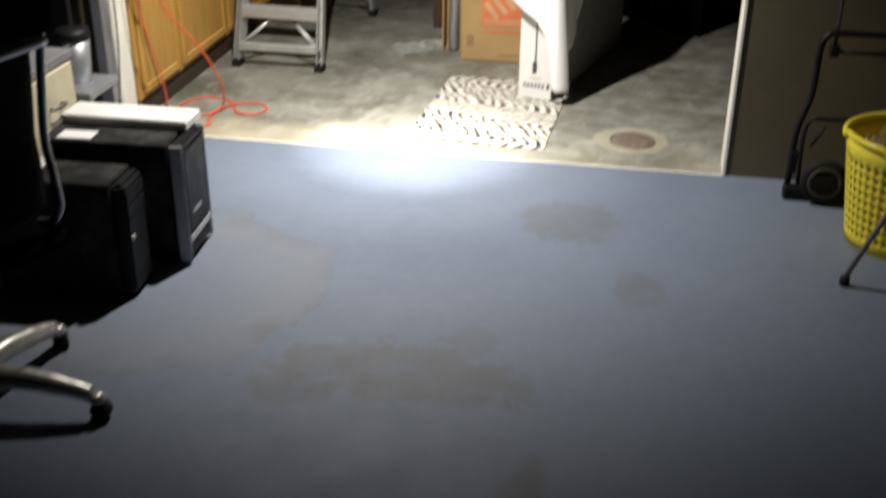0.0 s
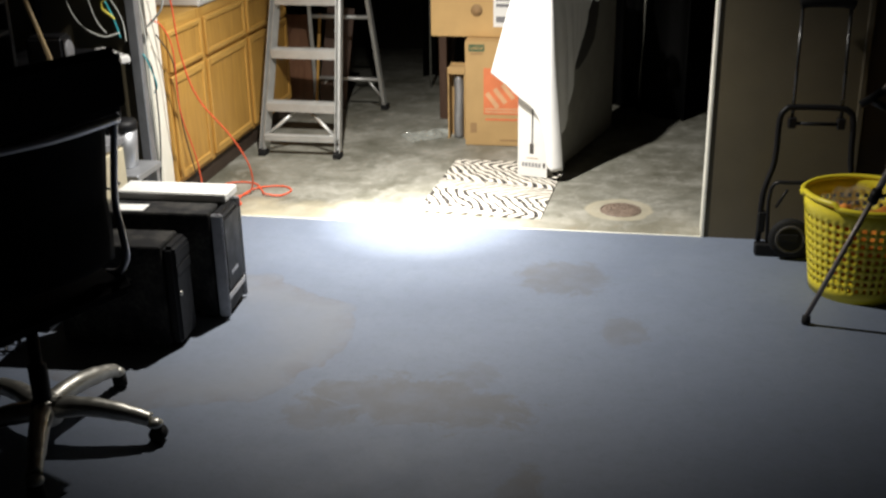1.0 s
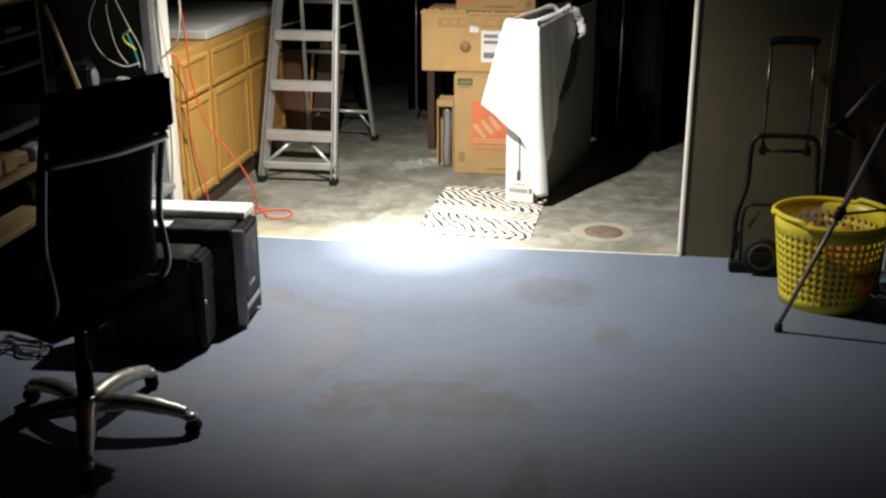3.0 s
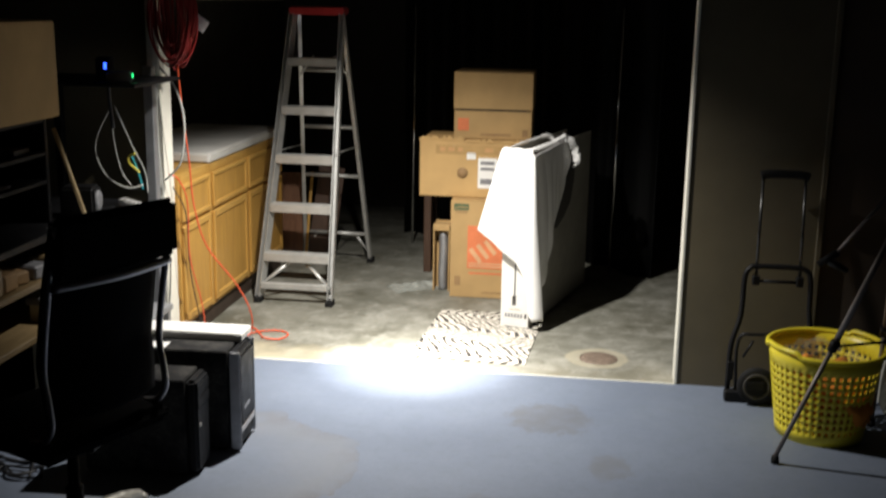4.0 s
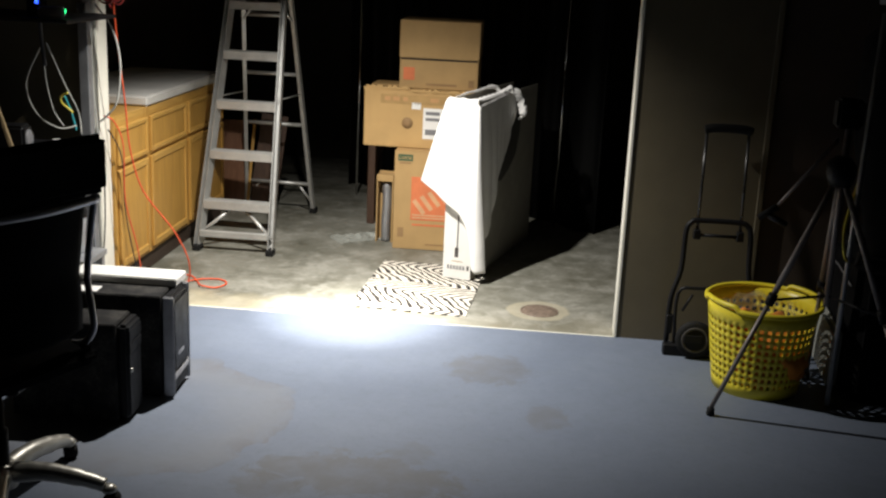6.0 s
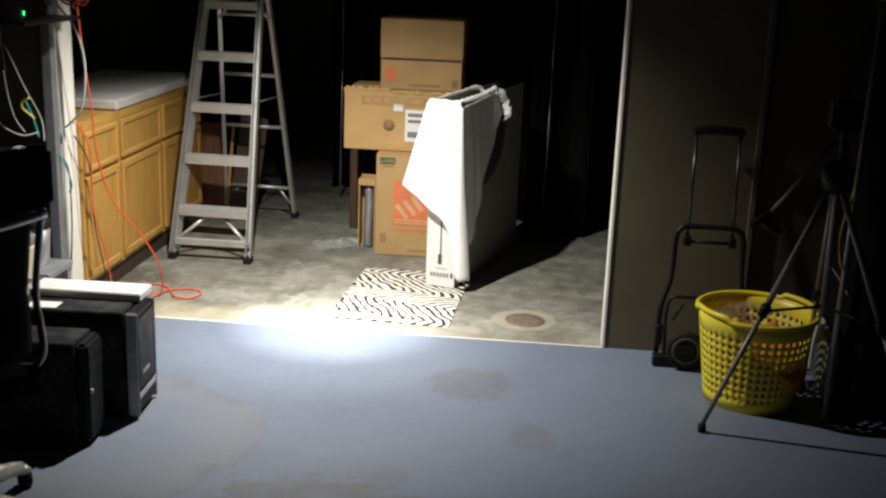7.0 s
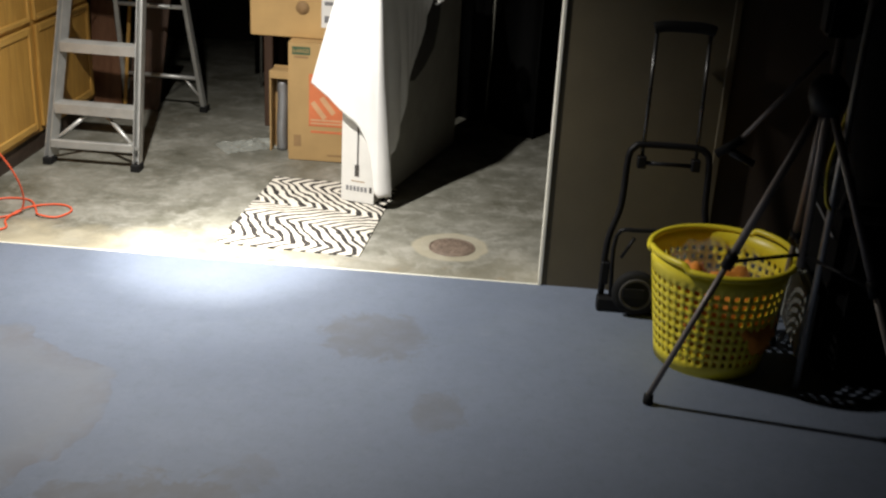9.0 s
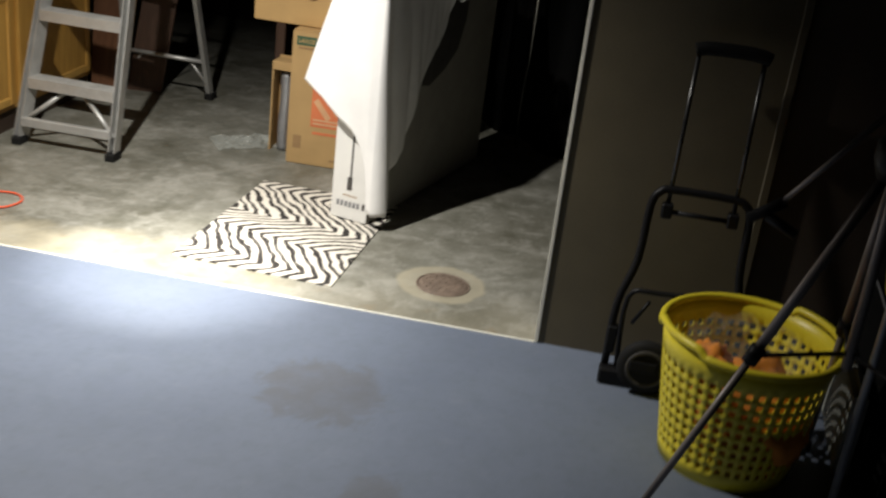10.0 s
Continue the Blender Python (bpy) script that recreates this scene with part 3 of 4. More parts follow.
def tv_carton():
    t = thing("flat_carton", "tall flat white screen carton standing on its long edge", "box")
    t.matrix_world = CART
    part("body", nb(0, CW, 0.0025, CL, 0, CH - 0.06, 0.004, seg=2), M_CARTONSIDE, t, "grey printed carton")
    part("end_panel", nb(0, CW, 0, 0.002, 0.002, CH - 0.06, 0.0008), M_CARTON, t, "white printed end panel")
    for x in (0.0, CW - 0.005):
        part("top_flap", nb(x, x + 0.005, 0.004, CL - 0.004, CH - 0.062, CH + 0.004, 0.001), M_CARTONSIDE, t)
    part("top_flap", nb(0.006, CW - 0.006, 0.0, 0.005, CH - 0.062, CH, 0.001), M_CARTON, t)
    # printed end
    printed(t, "print_stem", 0.076, 0.084, 0.17, 0.385, M_INK)
    printed(t, "print_block", 0.066, 0.088, 0.125, 0.18, M_INK)
    printed(t, "print_bar", 0.05, 0.115, 0.10, 0.104, M_FADED)
    for i in range(6):
        printed(t, "print_bar", 0.025 + 0.018 * i, 0.037 + 0.018 * i, 0.055, 0.078, M_GREY)
    printed(t, "print_bar", 0.140, 0.152, 0.055, 0.082, M_INK)
    # dark picture on the long side
    bm = bmesh.new()
    prof = [(0.26, 0.50), (0.34, 0.485), (0.48, 0.53), (0.60, 0.60), (0.66, 0.72), (0.68, 0.915), (0.30, 0.915), (0.24, 0.64)]
    lo = [bm.verts.new((CW + 0.0004, y + 0.13, z)) for y, z in prof]
    hi = [bm.verts.new((CW + 0.0014, y + 0.13, z)) for y, z in prof]
    bm.faces.new(hi)
    for i in range(len(prof)):
        bm.faces.new((lo[i], lo[(i + 1) % len(prof)], hi[(i + 1) % len(prof)], hi[i]))
    part("dark_picture", bm, M_INK, t, "dark printed picture")


def between(table, v):
    """A value read off a short table of (place, value) pairs."""
    for (a, p), (b, q) in zip(table, table[1:]):
        if v <= b:
            k = min(max((v - a) / (b - a), 0.0), 1.0)
            return p + (q - p) * k
    return table[-1][1]


def white_shirt():
    """A limp cotton shirt thrown over the near end of the carton: one sheet, folded round the corner, a free corner hanging out."""
    bm = bmesh.new()
    nu, nv, span = 96, 56, 0.80
    hem = ((-0.02, 0.545), (0.03, 0.49), (0.07, 0.425), (0.10, 0.385), (0.125, 0.30), (0.142, 0.235), (0.155, 0.075), (0.175, 0.055), (0.205, 0.085),
           (0.225, 0.215), (0.36, 0.285), (0.44, 0.43), (0.56, 0.60), (0.68, 0.69), (0.75, 0.82), (0.80, 0.92))
    rows = []
    for j in range(nv + 1):
        v = j / nv
        row = []
        for i in range(nu + 1):
            s = -0.02 + i / nu * span          # run round the corner, from the free edge
            low = between(hem, s) + 0.008 * noise.noise(Vector((s * 14, 3.0, 0)))
            top = CH + 0.012
            z = top + (low - top) * v
            drop = (CH - z) / CH
            crease = noise.noise(Vector((s * 7, z * 1.6, 0.3)))
            pleat = math.sin(s * 44 + 2.2 * math.sin(2.6 * v + s * 6)) * (0.15 + 0.85 * v)
            if s < CW + 0.012:
                out = max(0.0, 1 - (s + 0.02) / 0.14)
                x = s * (1 + 0.02 * drop) - 0.25 * drop * out ** 1.2 + 0.030 * drop * max(0.0, s - 0.05) / 0.12
                y = -0.010 - 0.030 * drop - 0.022 * v * v - 0.008 * pleat - 0.014 * crease * (0.3 + v)
                y = min(y, -0.006)
            else:
                run = s - CW - 0.012
                x = CW + 0.010 + 0.034 * drop + 0.030 * drop * max(0.0, 1 - run / 0.15) + abs(0.004 * pleat + 0.026 * crease * (0.4 + v)) + 0.03 * max(0.0, run - 0.5)
                y = run - 0.02 * drop * max(0.0, 1 - run / 0.1)
            if v < 0.02:
                x, y = (CW - 0.006, y + 0.01) if s >= CW else (x, 0.004)
            row.append(bm.verts.new((x, y, z)))
        rows.append(row)
    # the part lying over the rim and sagging into the open top
    for k, (inn, sag) in enumerate(((0.030, 0.004), (0.070, -0.030))):
        rows.insert(0, [bm.verts.new((v.co.x - (inn if v.co.y > 0.02 else 0), v.co.y + (0.0 if v.co.y > 0.02 else inn * 1.6), v.co.z + sag - 0.006 * math.sin(i * 0.35) ** 2)) for i, v in enumerate(rows[k])])
    for A, B in zip(rows, rows[1:]):
        for i in range(nu):
            bm.faces.new((A[i], A[i + 1], B[i + 1], B[i])).smooth = True
    o = solo("white_shirt", bm, M_CLOTH, "white cotton shirt thrown over the end of the carton", "cloth")
    o.matrix_world = CART
    s = o.modifiers.new("thick", "SOLIDIFY")
    s.thickness = 0.003
    # bunched sleeve over the far rim and the cuff knotted on the long side
    bm = nt([(CW - 0.03, 0.44, CH + 0.004), (CW + 0.015, 0.50, CH + 0.034), (CW + 0.045, 0.55, CH + 0.012), (CW + 0.062, 0.585, CH - 0.055), (CW + 0.075, 0.60, CH - 0.110), (CW + 0.050, 0.60, CH - 0.150)], [0.011, 0.015, 0.018, 0.016, 0.021, 0.009], seg=16, smooth=9)
    for v in bm.verts:
        v.co += Vector((1, 1, 1)) * (0.014 * noise.noise(v.co * 22) + 0.006 * noise.noise(v.co * 60))
    part("sleeve", bm, M_CLOTH, o)
    bm = nt([(0.004, 0.02, CH + 0.006), (0.010, 0.22, CH + 0.016), (0.030, 0.42, CH + 0.022), (0.055, 0.56, CH + 0.028), (0.085, 0.60, CH + 0.000)], [0.005, 0.006, 0.008, 0.012, 0.010], seg=12, smooth=7)
    for v in bm.verts:
        v.co += Vector((1, 1, 1)) * (0.005 * noise.noise(v.co * 30) + 0.003 * noise.noise(v.co * 75))
    part("sleeve", bm, M_CLOTH, o, "rolled sleeve along the rim")


def rug():
    bm = bmesh.new()
    n, k = 24, 34
    g = [[bm.verts.new((-0.30 + 0.60 * i / n, -0.445 + 0.89 * j / k, 0.006 + 0.0015 * noise.noise(Vector((i * 0.3, j * 0.3, 0))))) for i in range(n + 1)] for j in range(k + 1)]
    for j in range(k):
        for i in range(n):
            bm.faces.new((g[j][i], g[j][i + 1], g[j + 1][i + 1], g[j + 1][i]))
    edge = [e for e in bm.edges if e.is_boundary]
    out = bmesh.ops.extrude_edge_only(bm, edges=edge)["geom"]
    for v in out:
        if isinstance(v, bmesh.types.BMVert):
            v.co.z = 0.0
    solo("zebra_rug", bm, M_ZEBRA, "small zebra-striped pile rug lying on the concrete", "rug", (-0.066, 3.992, 0.0), -3.2)


def drain():
    t = thing("floor_drain", "round rusty cast-iron drain cover set in the concrete", "drain", (0.575, 3.715, 0.0))
    part("cover", nl([(0, 0.006), (0.085, 0.006), (0.089, 0.004), (0.089, 0.0005)], seg=40), M_DRAIN, t)
    bm = bmesh.new()
    for r in (0.02, 0.045, 0.07):
        for i in range(int(r * 260)):
            a = 2 * math.pi * i / int(r * 260)
            box(bm, -0.004, 0.004, -0.004, 0.004, 0.006, 0.0085, m=Matrix.Translation((r * math.cos(a), r * math.sin(a), 0)))
    part("raised_studs", bm, M_DRAIN, t)
    part("ring", nl([(0.091, 0.0), (0.091, 0.005), (0.097, 0.005), (0.099, 0.0)], seg=40), M_DRAIN, t)


def black_sheet():
    bm = bmesh.new()
    n, rows = 150, []
    for i in range(n + 1):
        u = i / n
        x = -0.95 + 1.86 * u
        y = 6.55 - 1.15 * u * u + 0.05 * math.sin(u * 46) + 0.04 * noise.noise(Vector((u * 9, 0, 0)))
        rows.append([bm.verts.new((x, y + 0.02 * noise.noise(Vector((u * 20, z * 2, 5))), z)) for z in (0.0, 0.4, 0.8, 1.2, 1.6, 2.0, 2.58)])
    for A, B in zip(rows, rows[1:]):
        for k in range(6):
            bm.faces.new((A[k], B[k], B[k + 1], A[k + 1])).smooth = True
    o = solo("plastic_sheet", bm, M_SHEET, "black plastic sheet hanging in folds to the floor", "curtain")
    s = o.modifiers.new("thick", "SOLIDIFY")
    s.thickness = 0.002


def cords():
    # red extension cord, coiled on the post, run down and looped on the floor
    t = thing("extension_cord", "red extension cord coiled on the post, looped on the floor", "cable")
    rng = random.Random(4)
    for i in range(26):
        cx, cz = -1.478 + rng.uniform(-0.02, 0.02), 1.70 + rng.uniform(-0.03, 0.03)
        rx, rz = rng.uniform(0.012, 0.100), rng.uniform(0.17, 0.245)
        y = 3.368 - 0.0036 * i
        pts = [(cx + rx * math.cos(a), y + 0.012 * math.sin(3 * a + i), cz + rz * math.sin(a) * (1.0 if math.sin(a) > 0 else 1.0)) for a in (2 * math.pi * q / 14 for q in range(14))]
        part("coil_turn", nt(pts, 0.0045, seg=7, closed=True, smooth=4), M_SHADEDCORD, t)
    run = [(-1.475, 3.33, 1.47), (-1.472, 3.36, 1.25), (-1.47, 3.42, 0.99), (-1.468, 3.46, 0.76), (-1.43, 3.52, 0.54), (-1.31, 3.60, 0.33), (-1.262, 3.68, 0.16), (-1.275, 3.72, 0.03),
           (-1.33, 3.66, 0.006), (-1.43, 3.62, 0.006), (-1.50, 3.74, 0.006), (-1.44, 3.87, 0.006), (-1.32, 3.88, 0.006), (-1.24, 3.77, 0.006), (-1.20, 3.70, 0.012), (-1.12, 3.70, 0.006),
           (-1.09, 3.79, 0.006), (-1.15, 3.85, 0.006), (-1.24, 3.83, 0.006), (-1.29, 3.74, 0.014), (-1.31, 3.63, 0.006), (-1.27, 3.54, 0.006), (-1.33, 3.49, 0.006), (-1.45, 3.50, 0.006)]
    part("cord_run", nt(run, 0.0042, seg=7, smooth=6), M_ORANGECORD, t)
    second = [(-1.56, 3.375, 0.93), (-1.52, 3.40, 0.90), (-1.49, 3.43, 0.78), (-1.50, 3.46, 0.5), (-1.47, 3.52, 0.25), (-1.45, 3.55, 0.02), (-1.42, 3.60, 0.005)]
    part("cord_run", nt(second, 0.0036, seg=7, smooth=6), M_ORANGECORD, t)
    t = thing("white_cable", "white cable bowed out from the post in a loop", "cable")
    part("run", nt([(-1.575, 3.36, 1.45), (-1.49, 3.35, 1.34), (-1.455, 3.34, 1.18), (-1.48, 3.35, 1.01), (-1.53, 3.36, 0.94), (-1.58, 3.375, 0.90)], 0.005, seg=8, smooth=8), M_WCABLE, t)
    for pts, m, lab in (([(-1.60, 3.375, 1.40), (-1.605, 3.37, 1.1), (-1.59, 3.375, 0.8), (-1.60, 3.37, 0.4), (-1.585, 3.375, 0.05)], M_WCABLE, "thin pale cable running down the post"),
                        ([(-1.62, 3.37, 0.78), (-1.565, 3.35, 0.72), (-1.56, 3.355, 0.55), (-1.57, 3.36, 0.35), (-1.60, 3.37, 0.12)], M_BCABLE, "black cable hanging on the post"),
                        ([(-1.63, 3.36, 0.82), (-1.58, 3.35, 0.74), (-1.55, 3.35, 0.64), (-1.57, 3.36, 0.6)], M_TEAL, "teal cable hanging on the post"),
                        ([(-1.55, 3.40, 0.86), (-1.535, 3.52, 0.70), (-1.54, 3.56, 0.4), (-1.50, 3.62, 0.03)], M_BCABLE, "thin dark cable hanging before the cabinet")):
        solo("cable", nt(pts, 0.0035, seg=6, smooth=6), m, lab, "cable")


def odds_and_ends():
    """Small things in the dim back room."""
    t = thing("leaning_boards", "two brown boards leaning behind the stepladder", "boards", (-1.62, 5.42, 0), 8)
    lean = Matrix.Rotation(radians(-9), 4, "X")
    part("board", nb(0.0, 0.16, 0, 0.018, 0.003, 0.62, 0.002, m=lean), M_BOARD, t)
    part("board", nb(0.18, 0.36, 0.03, 0.048, 0.003, 0.70, 0.002, m=lean @ Matrix.Rotation(radians(7), 4, "Y")), M_BROWN, t)
    part("strip", nb(0.168, 0.186, -0.012, 0.004, 0.05, 0.64, 0.001, m=lean @ Matrix.Rotation(radians(4), 4, "Y")), M_OAK, t, "pale oak edge strip")
    for x, y in ((-0.825, 6.2), (0.637, 5.55)):
        solo("metal_pole", nt([(x, y, 0), (x + 0.014, y, 1.75)], 0.009, seg=14), M_BRIGHTPOLE, "thin bright metal pole standing against the plastic sheet", "pole", group="poles in the dark")
    solo("paper_tag", nb(-0.04, 0.04, 0, 0.0015, -0.03, 0.03, m=Matrix.Rotation(radians(35), 4, "Y")), M_PAPER, "white paper scrap stuck beside the coiled cord", "paper", (-1.385, 3.40, 1.66))
    t = thing("notepad", "small pale notepad hanging on the dark wall", "notepad", (-2.198, 5.35, 1.62))
    part("sheet", nb(0, 0.012, -0.06, 0.06, -0.09, 0.09, 0.002), M_BEIGE, t)
    part("clip", nb(0.0125, 0.020, -0.03, 0.03, 0.06, 0.085, 0.002), M_STEEL, t)


def film_scrap():
    """Torn clear wrapping lying crumpled on the concrete beside the boxes."""
    bm = bmesh.new()
    n, k = 30, 18
    g = []
    for j in range(k + 1):
        row = []
        for i in range(n + 1):
            x, y = -0.17 + 0.34 * i / n, -0.10 + 0.20 * j / k
            edge = min(i, n - i, j, k - j) / 6.0
            lift = 0.004 + min(1.0, edge) * 0.034 * abs(noise.noise(Vector((x * 16, y * 20, 2.0)))) + 0.010 * abs(noise.noise(Vector((x * 45, y * 45, 0))))
            row.append(bm.verts.new((x + 0.02 * noise.noise(Vector((0, y * 30, 1))), y + 0.03 * noise.noise(Vector((x * 20, 0, 4))), lift)))
        g.append(row)
    for A, B in zip(g, g[1:]):
        for i in range(n):
            bm.faces.new((A[i], A[i + 1], B[i + 1], B[i]))
    solo("plastic_film", bm, M_SCRAP, "crumpled scrap of clear plastic film lying on the concrete", "plastic film", (-0.58, 4.93, 0.0), 35)


film_scrap()
odds_and_ends()
stepladder()
base_cabinet(3.525, 3.975, "honey oak base cabinet with one drawer over a door")
base_cabinet(3.977, 4.60, "honey oak base cabinet with one drawer over a door")
base_cabinet(4.602, 5.32, "honey oak base cabinet with one drawer over a door")
countertop()
wall_cabinet()
moving_boxes()
rug()
tv_carton()
white_shirt()
drain()
black_sheet()
cords()


# ---- the painted room ----
def computer(name, label, w, d, h, at, turn, silver):
    """A tower case lying along x with its front looking along +x."""
    t = thing(name, label, "computer", at, turn, "computer towers on the floor")
    part("case", nb(-d, -0.045, 0, w, 0.012, h, 0.004, seg=2), M_DUSTY, t)
    for x in (-d + 0.05, -0.10):
        for y in (0.02, w - 0.04):
            part("foot", nb(x, x + 0.04, y, y + 0.02, 0, 0.0115, 0.002), M_RUBBER, t)
    f = part("front_panel", nb(-0.044, 0.0, 0.012, w - 0.012, 0.012, h - 0.004, 0.012, seg=3), M_BLACK, t, "black front panel")
    if silver:
        for y in (0.0, w - 0.012):
            part("silver_edge", nb(-0.036, 0.008, y, y + 0.012, 0.010, h, 0.005, seg=2), M_SILVER, t, "silver plastic edge")
        part("silver_band", nb(0.0005, 0.007, 0.013, w - 0.013, 0.075, 0.10, 0.002), M_SILVER, t)
        part("front_door", nb(0.0005, 0.008, 0.018, w - 0.018, 0.11, h - 0.03, 0.003), M_BLACK, t)
        for i in range(3):
            part("badge_bar", nb(0.0085, 0.0095, 0.055 + i * 0.026, 0.076 + i * 0.026, 0.165, 0.18), M_SILVER, t)
    else:
        for z in (h - 0.07, h - 0.12):
            part("drive_cover", nb(0.0005, 0.003, 0.02, w - 0.02, z, z + 0.04, 0.002), M_DULLBLACK, t)
        part("power_button", nl([(0, 0.004), (0.008, 0.004), (0.009, 0.0)], Matrix.Translation((0.0, 0.04, 0.2)) @ Matrix.Rotation(radians(90), 4, "Y"), 16), M_CHROME, t)
    return t


def towers():
    computer("computer_tower", "black computer tower with silver front edges, dusty top", 0.222, 0.46, 0.420, (-0.846, 2.258, 0), 3, True)
    solo("white_board", nb(-0.435, 0, 0, 0.135, 0, 0.032, 0.004, seg=2), M_WHITE, "white laminate board lying on the computer tower", "board", (-0.872, 2.388, 0.4205), 1)
    solo("paper_slip", nb(-0.115, 0, 0, 0.07, 0, 0.0015), M_PAPER, "white paper slip on the computer tower", "paper", (-1.145, 2.262, 0.4205), 4)
    computer("computer_tower", "shorter black computer tower in front of the other", 0.172, 0.44, 0.386, (-0.922, 1.998, 0), 3, False)
    solo("paper_slip", nb(-0.10, 0, 0, 0.07, 0, 0.0015), M_PAPER, "white paper slip on the shorter computer tower", "paper", (-1.22, 2.09, 0.3870), 2)


def office_chair():
    t = thing("office_chair", "black mesh office chair with a chrome five-star base", "chair", (-1.088, 1.36, 0), 0)
    hub = part("hub", nl([(0, 0.06), (0.05, 0.06), (0.055, 0.10), (0.045, 0.135), (0, 0.135)], seg=24), M_CHROME, t)
    for i in range(5):
        a = radians(6 + 72 * i)
        c, s = math.cos(a), math.sin(a)
        pts = [(0.03 * c, 0.03 * s, 0.105), (0.14 * c, 0.14 * s, 0.112), (0.26 * c, 0.26 * s, 0.092), (0.325 * c, 0.325 * s, 0.072)]
        part("base_arm", nt(pts, [0.034, 0.031, 0.029, 0.025, 0.023], seg=10, smooth=5), M_CHROME, t)
        w = part("caster", nl([(0, -0.022), (0.020, -0.022), (0.026, -0.016), (0.026, 0.016), (0.020, 0.022), (0, 0.022)], Matrix.Translation((0.345 * c, 0.345 * s, 0.026)) @ Matrix.Rotation(a + 0.8 * i, 4, "Z") @ Matrix.Rotation(radians(90), 4, "X"), 20), M_RUBBER, t, "black twin-wheel caster")
        part("caster_hood", nl([(0.012, 0.045), (0.022, 0.052), (0.026, 0.062), (0.014, 0.075), (0, 0.077)], Matrix.Translation((0.338 * c, 0.338 * s, 0)), 16), M_CHROME, w)
    part("gas_column", nl([(0.028, 0.12), (0.028, 0.25), (0.018, 0.255), (0.018, 0.42), (0, 0.42)], seg=20), M_BLACK, t)
    part("seat_plate", nb(-0.12, 0.12, -0.10, 0.10, 0.405, 0.44, 0.01), M_BLACK, t)
    turn = Matrix.Rotation(radians(-24), 4, "Z")          # the back looks along +x here
    seat = bmesh.new()
    box(seat, -0.29, 0.20, -0.25, 0.25, 0.44, 0.50, 0.025, m=turn, seg=3)
    part("seat", seat, M_FABRIC, t)

    def spine(y):
        return [(0.10, y, 0.495), (0.155, y, 0.51), (0.195, y, 0.56), (0.190, y, 0.64), (0.178, y, 0.74), (0.215, y, 0.95), (0.262, y, 1.165)]
    back = bmesh.new()
    n = 16
    prof = spine(0)[2:]
    grid = []
    for k in range(25):
        u = k / 24 * (len(prof) - 1)
        a, b = prof[int(min(u, len(prof) - 2))], prof[int(min(u, len(prof) - 2)) + 1]
        f = u - int(min(u, len(prof) - 2))
        x, z = a[0] + (b[0] - a[0]) * f, a[2] + (b[2] - a[2]) * f
        wide = 0.205 + 0.012 * math.sin(k / 24 * math.pi)
        grid.append([back.verts.new(turn @ Vector((x + 0.05 * (1 - (2 * i / n - 1) ** 2) - 0.03, wide * (2 * i / n - 1), z))) for i in range(n + 1)])
    for A, B in zip(grid, grid[1:]):
        for i in range(n):
            back.faces.new((A[i], A[i + 1], B[i + 1], B[i])).smooth = True
    o = part("backrest", back, M_FABRIC, t)
    sol = o.modifiers.new("thick", "SOLIDIFY")
    sol.thickness = 0.02
    for y in (-0.220, 0.220):
        part("side_frame", nt([turn @ Vector(p) for p in spine(y)], 0.011, seg=9, smooth=6), M_FRAME, t, "grey satin metal side frame")
    part("cross_bar", nt([turn @ Vector((0.235, -0.22, 0.985)), turn @ Vector((0.265, 0, 0.985)), turn @ Vector((0.235, 0.22, 0.985))], 0.014, seg=8, smooth=6), M_FRAME, t, "grey cross bar")
    head = bmesh.new()
    box(head, 0.235, 0.285, -0.230, 0.230, 1.01, 1.185, 0.02, m=turn, seg=3)
    part("head_pad", head, M_FABRIC, t)
    part("lever", nt([turn @ Vector((0, 0.05, 0.425)), turn @ Vector((0.02, 0.27, 0.415))], 0.006, seg=8), M_BLACK, t)


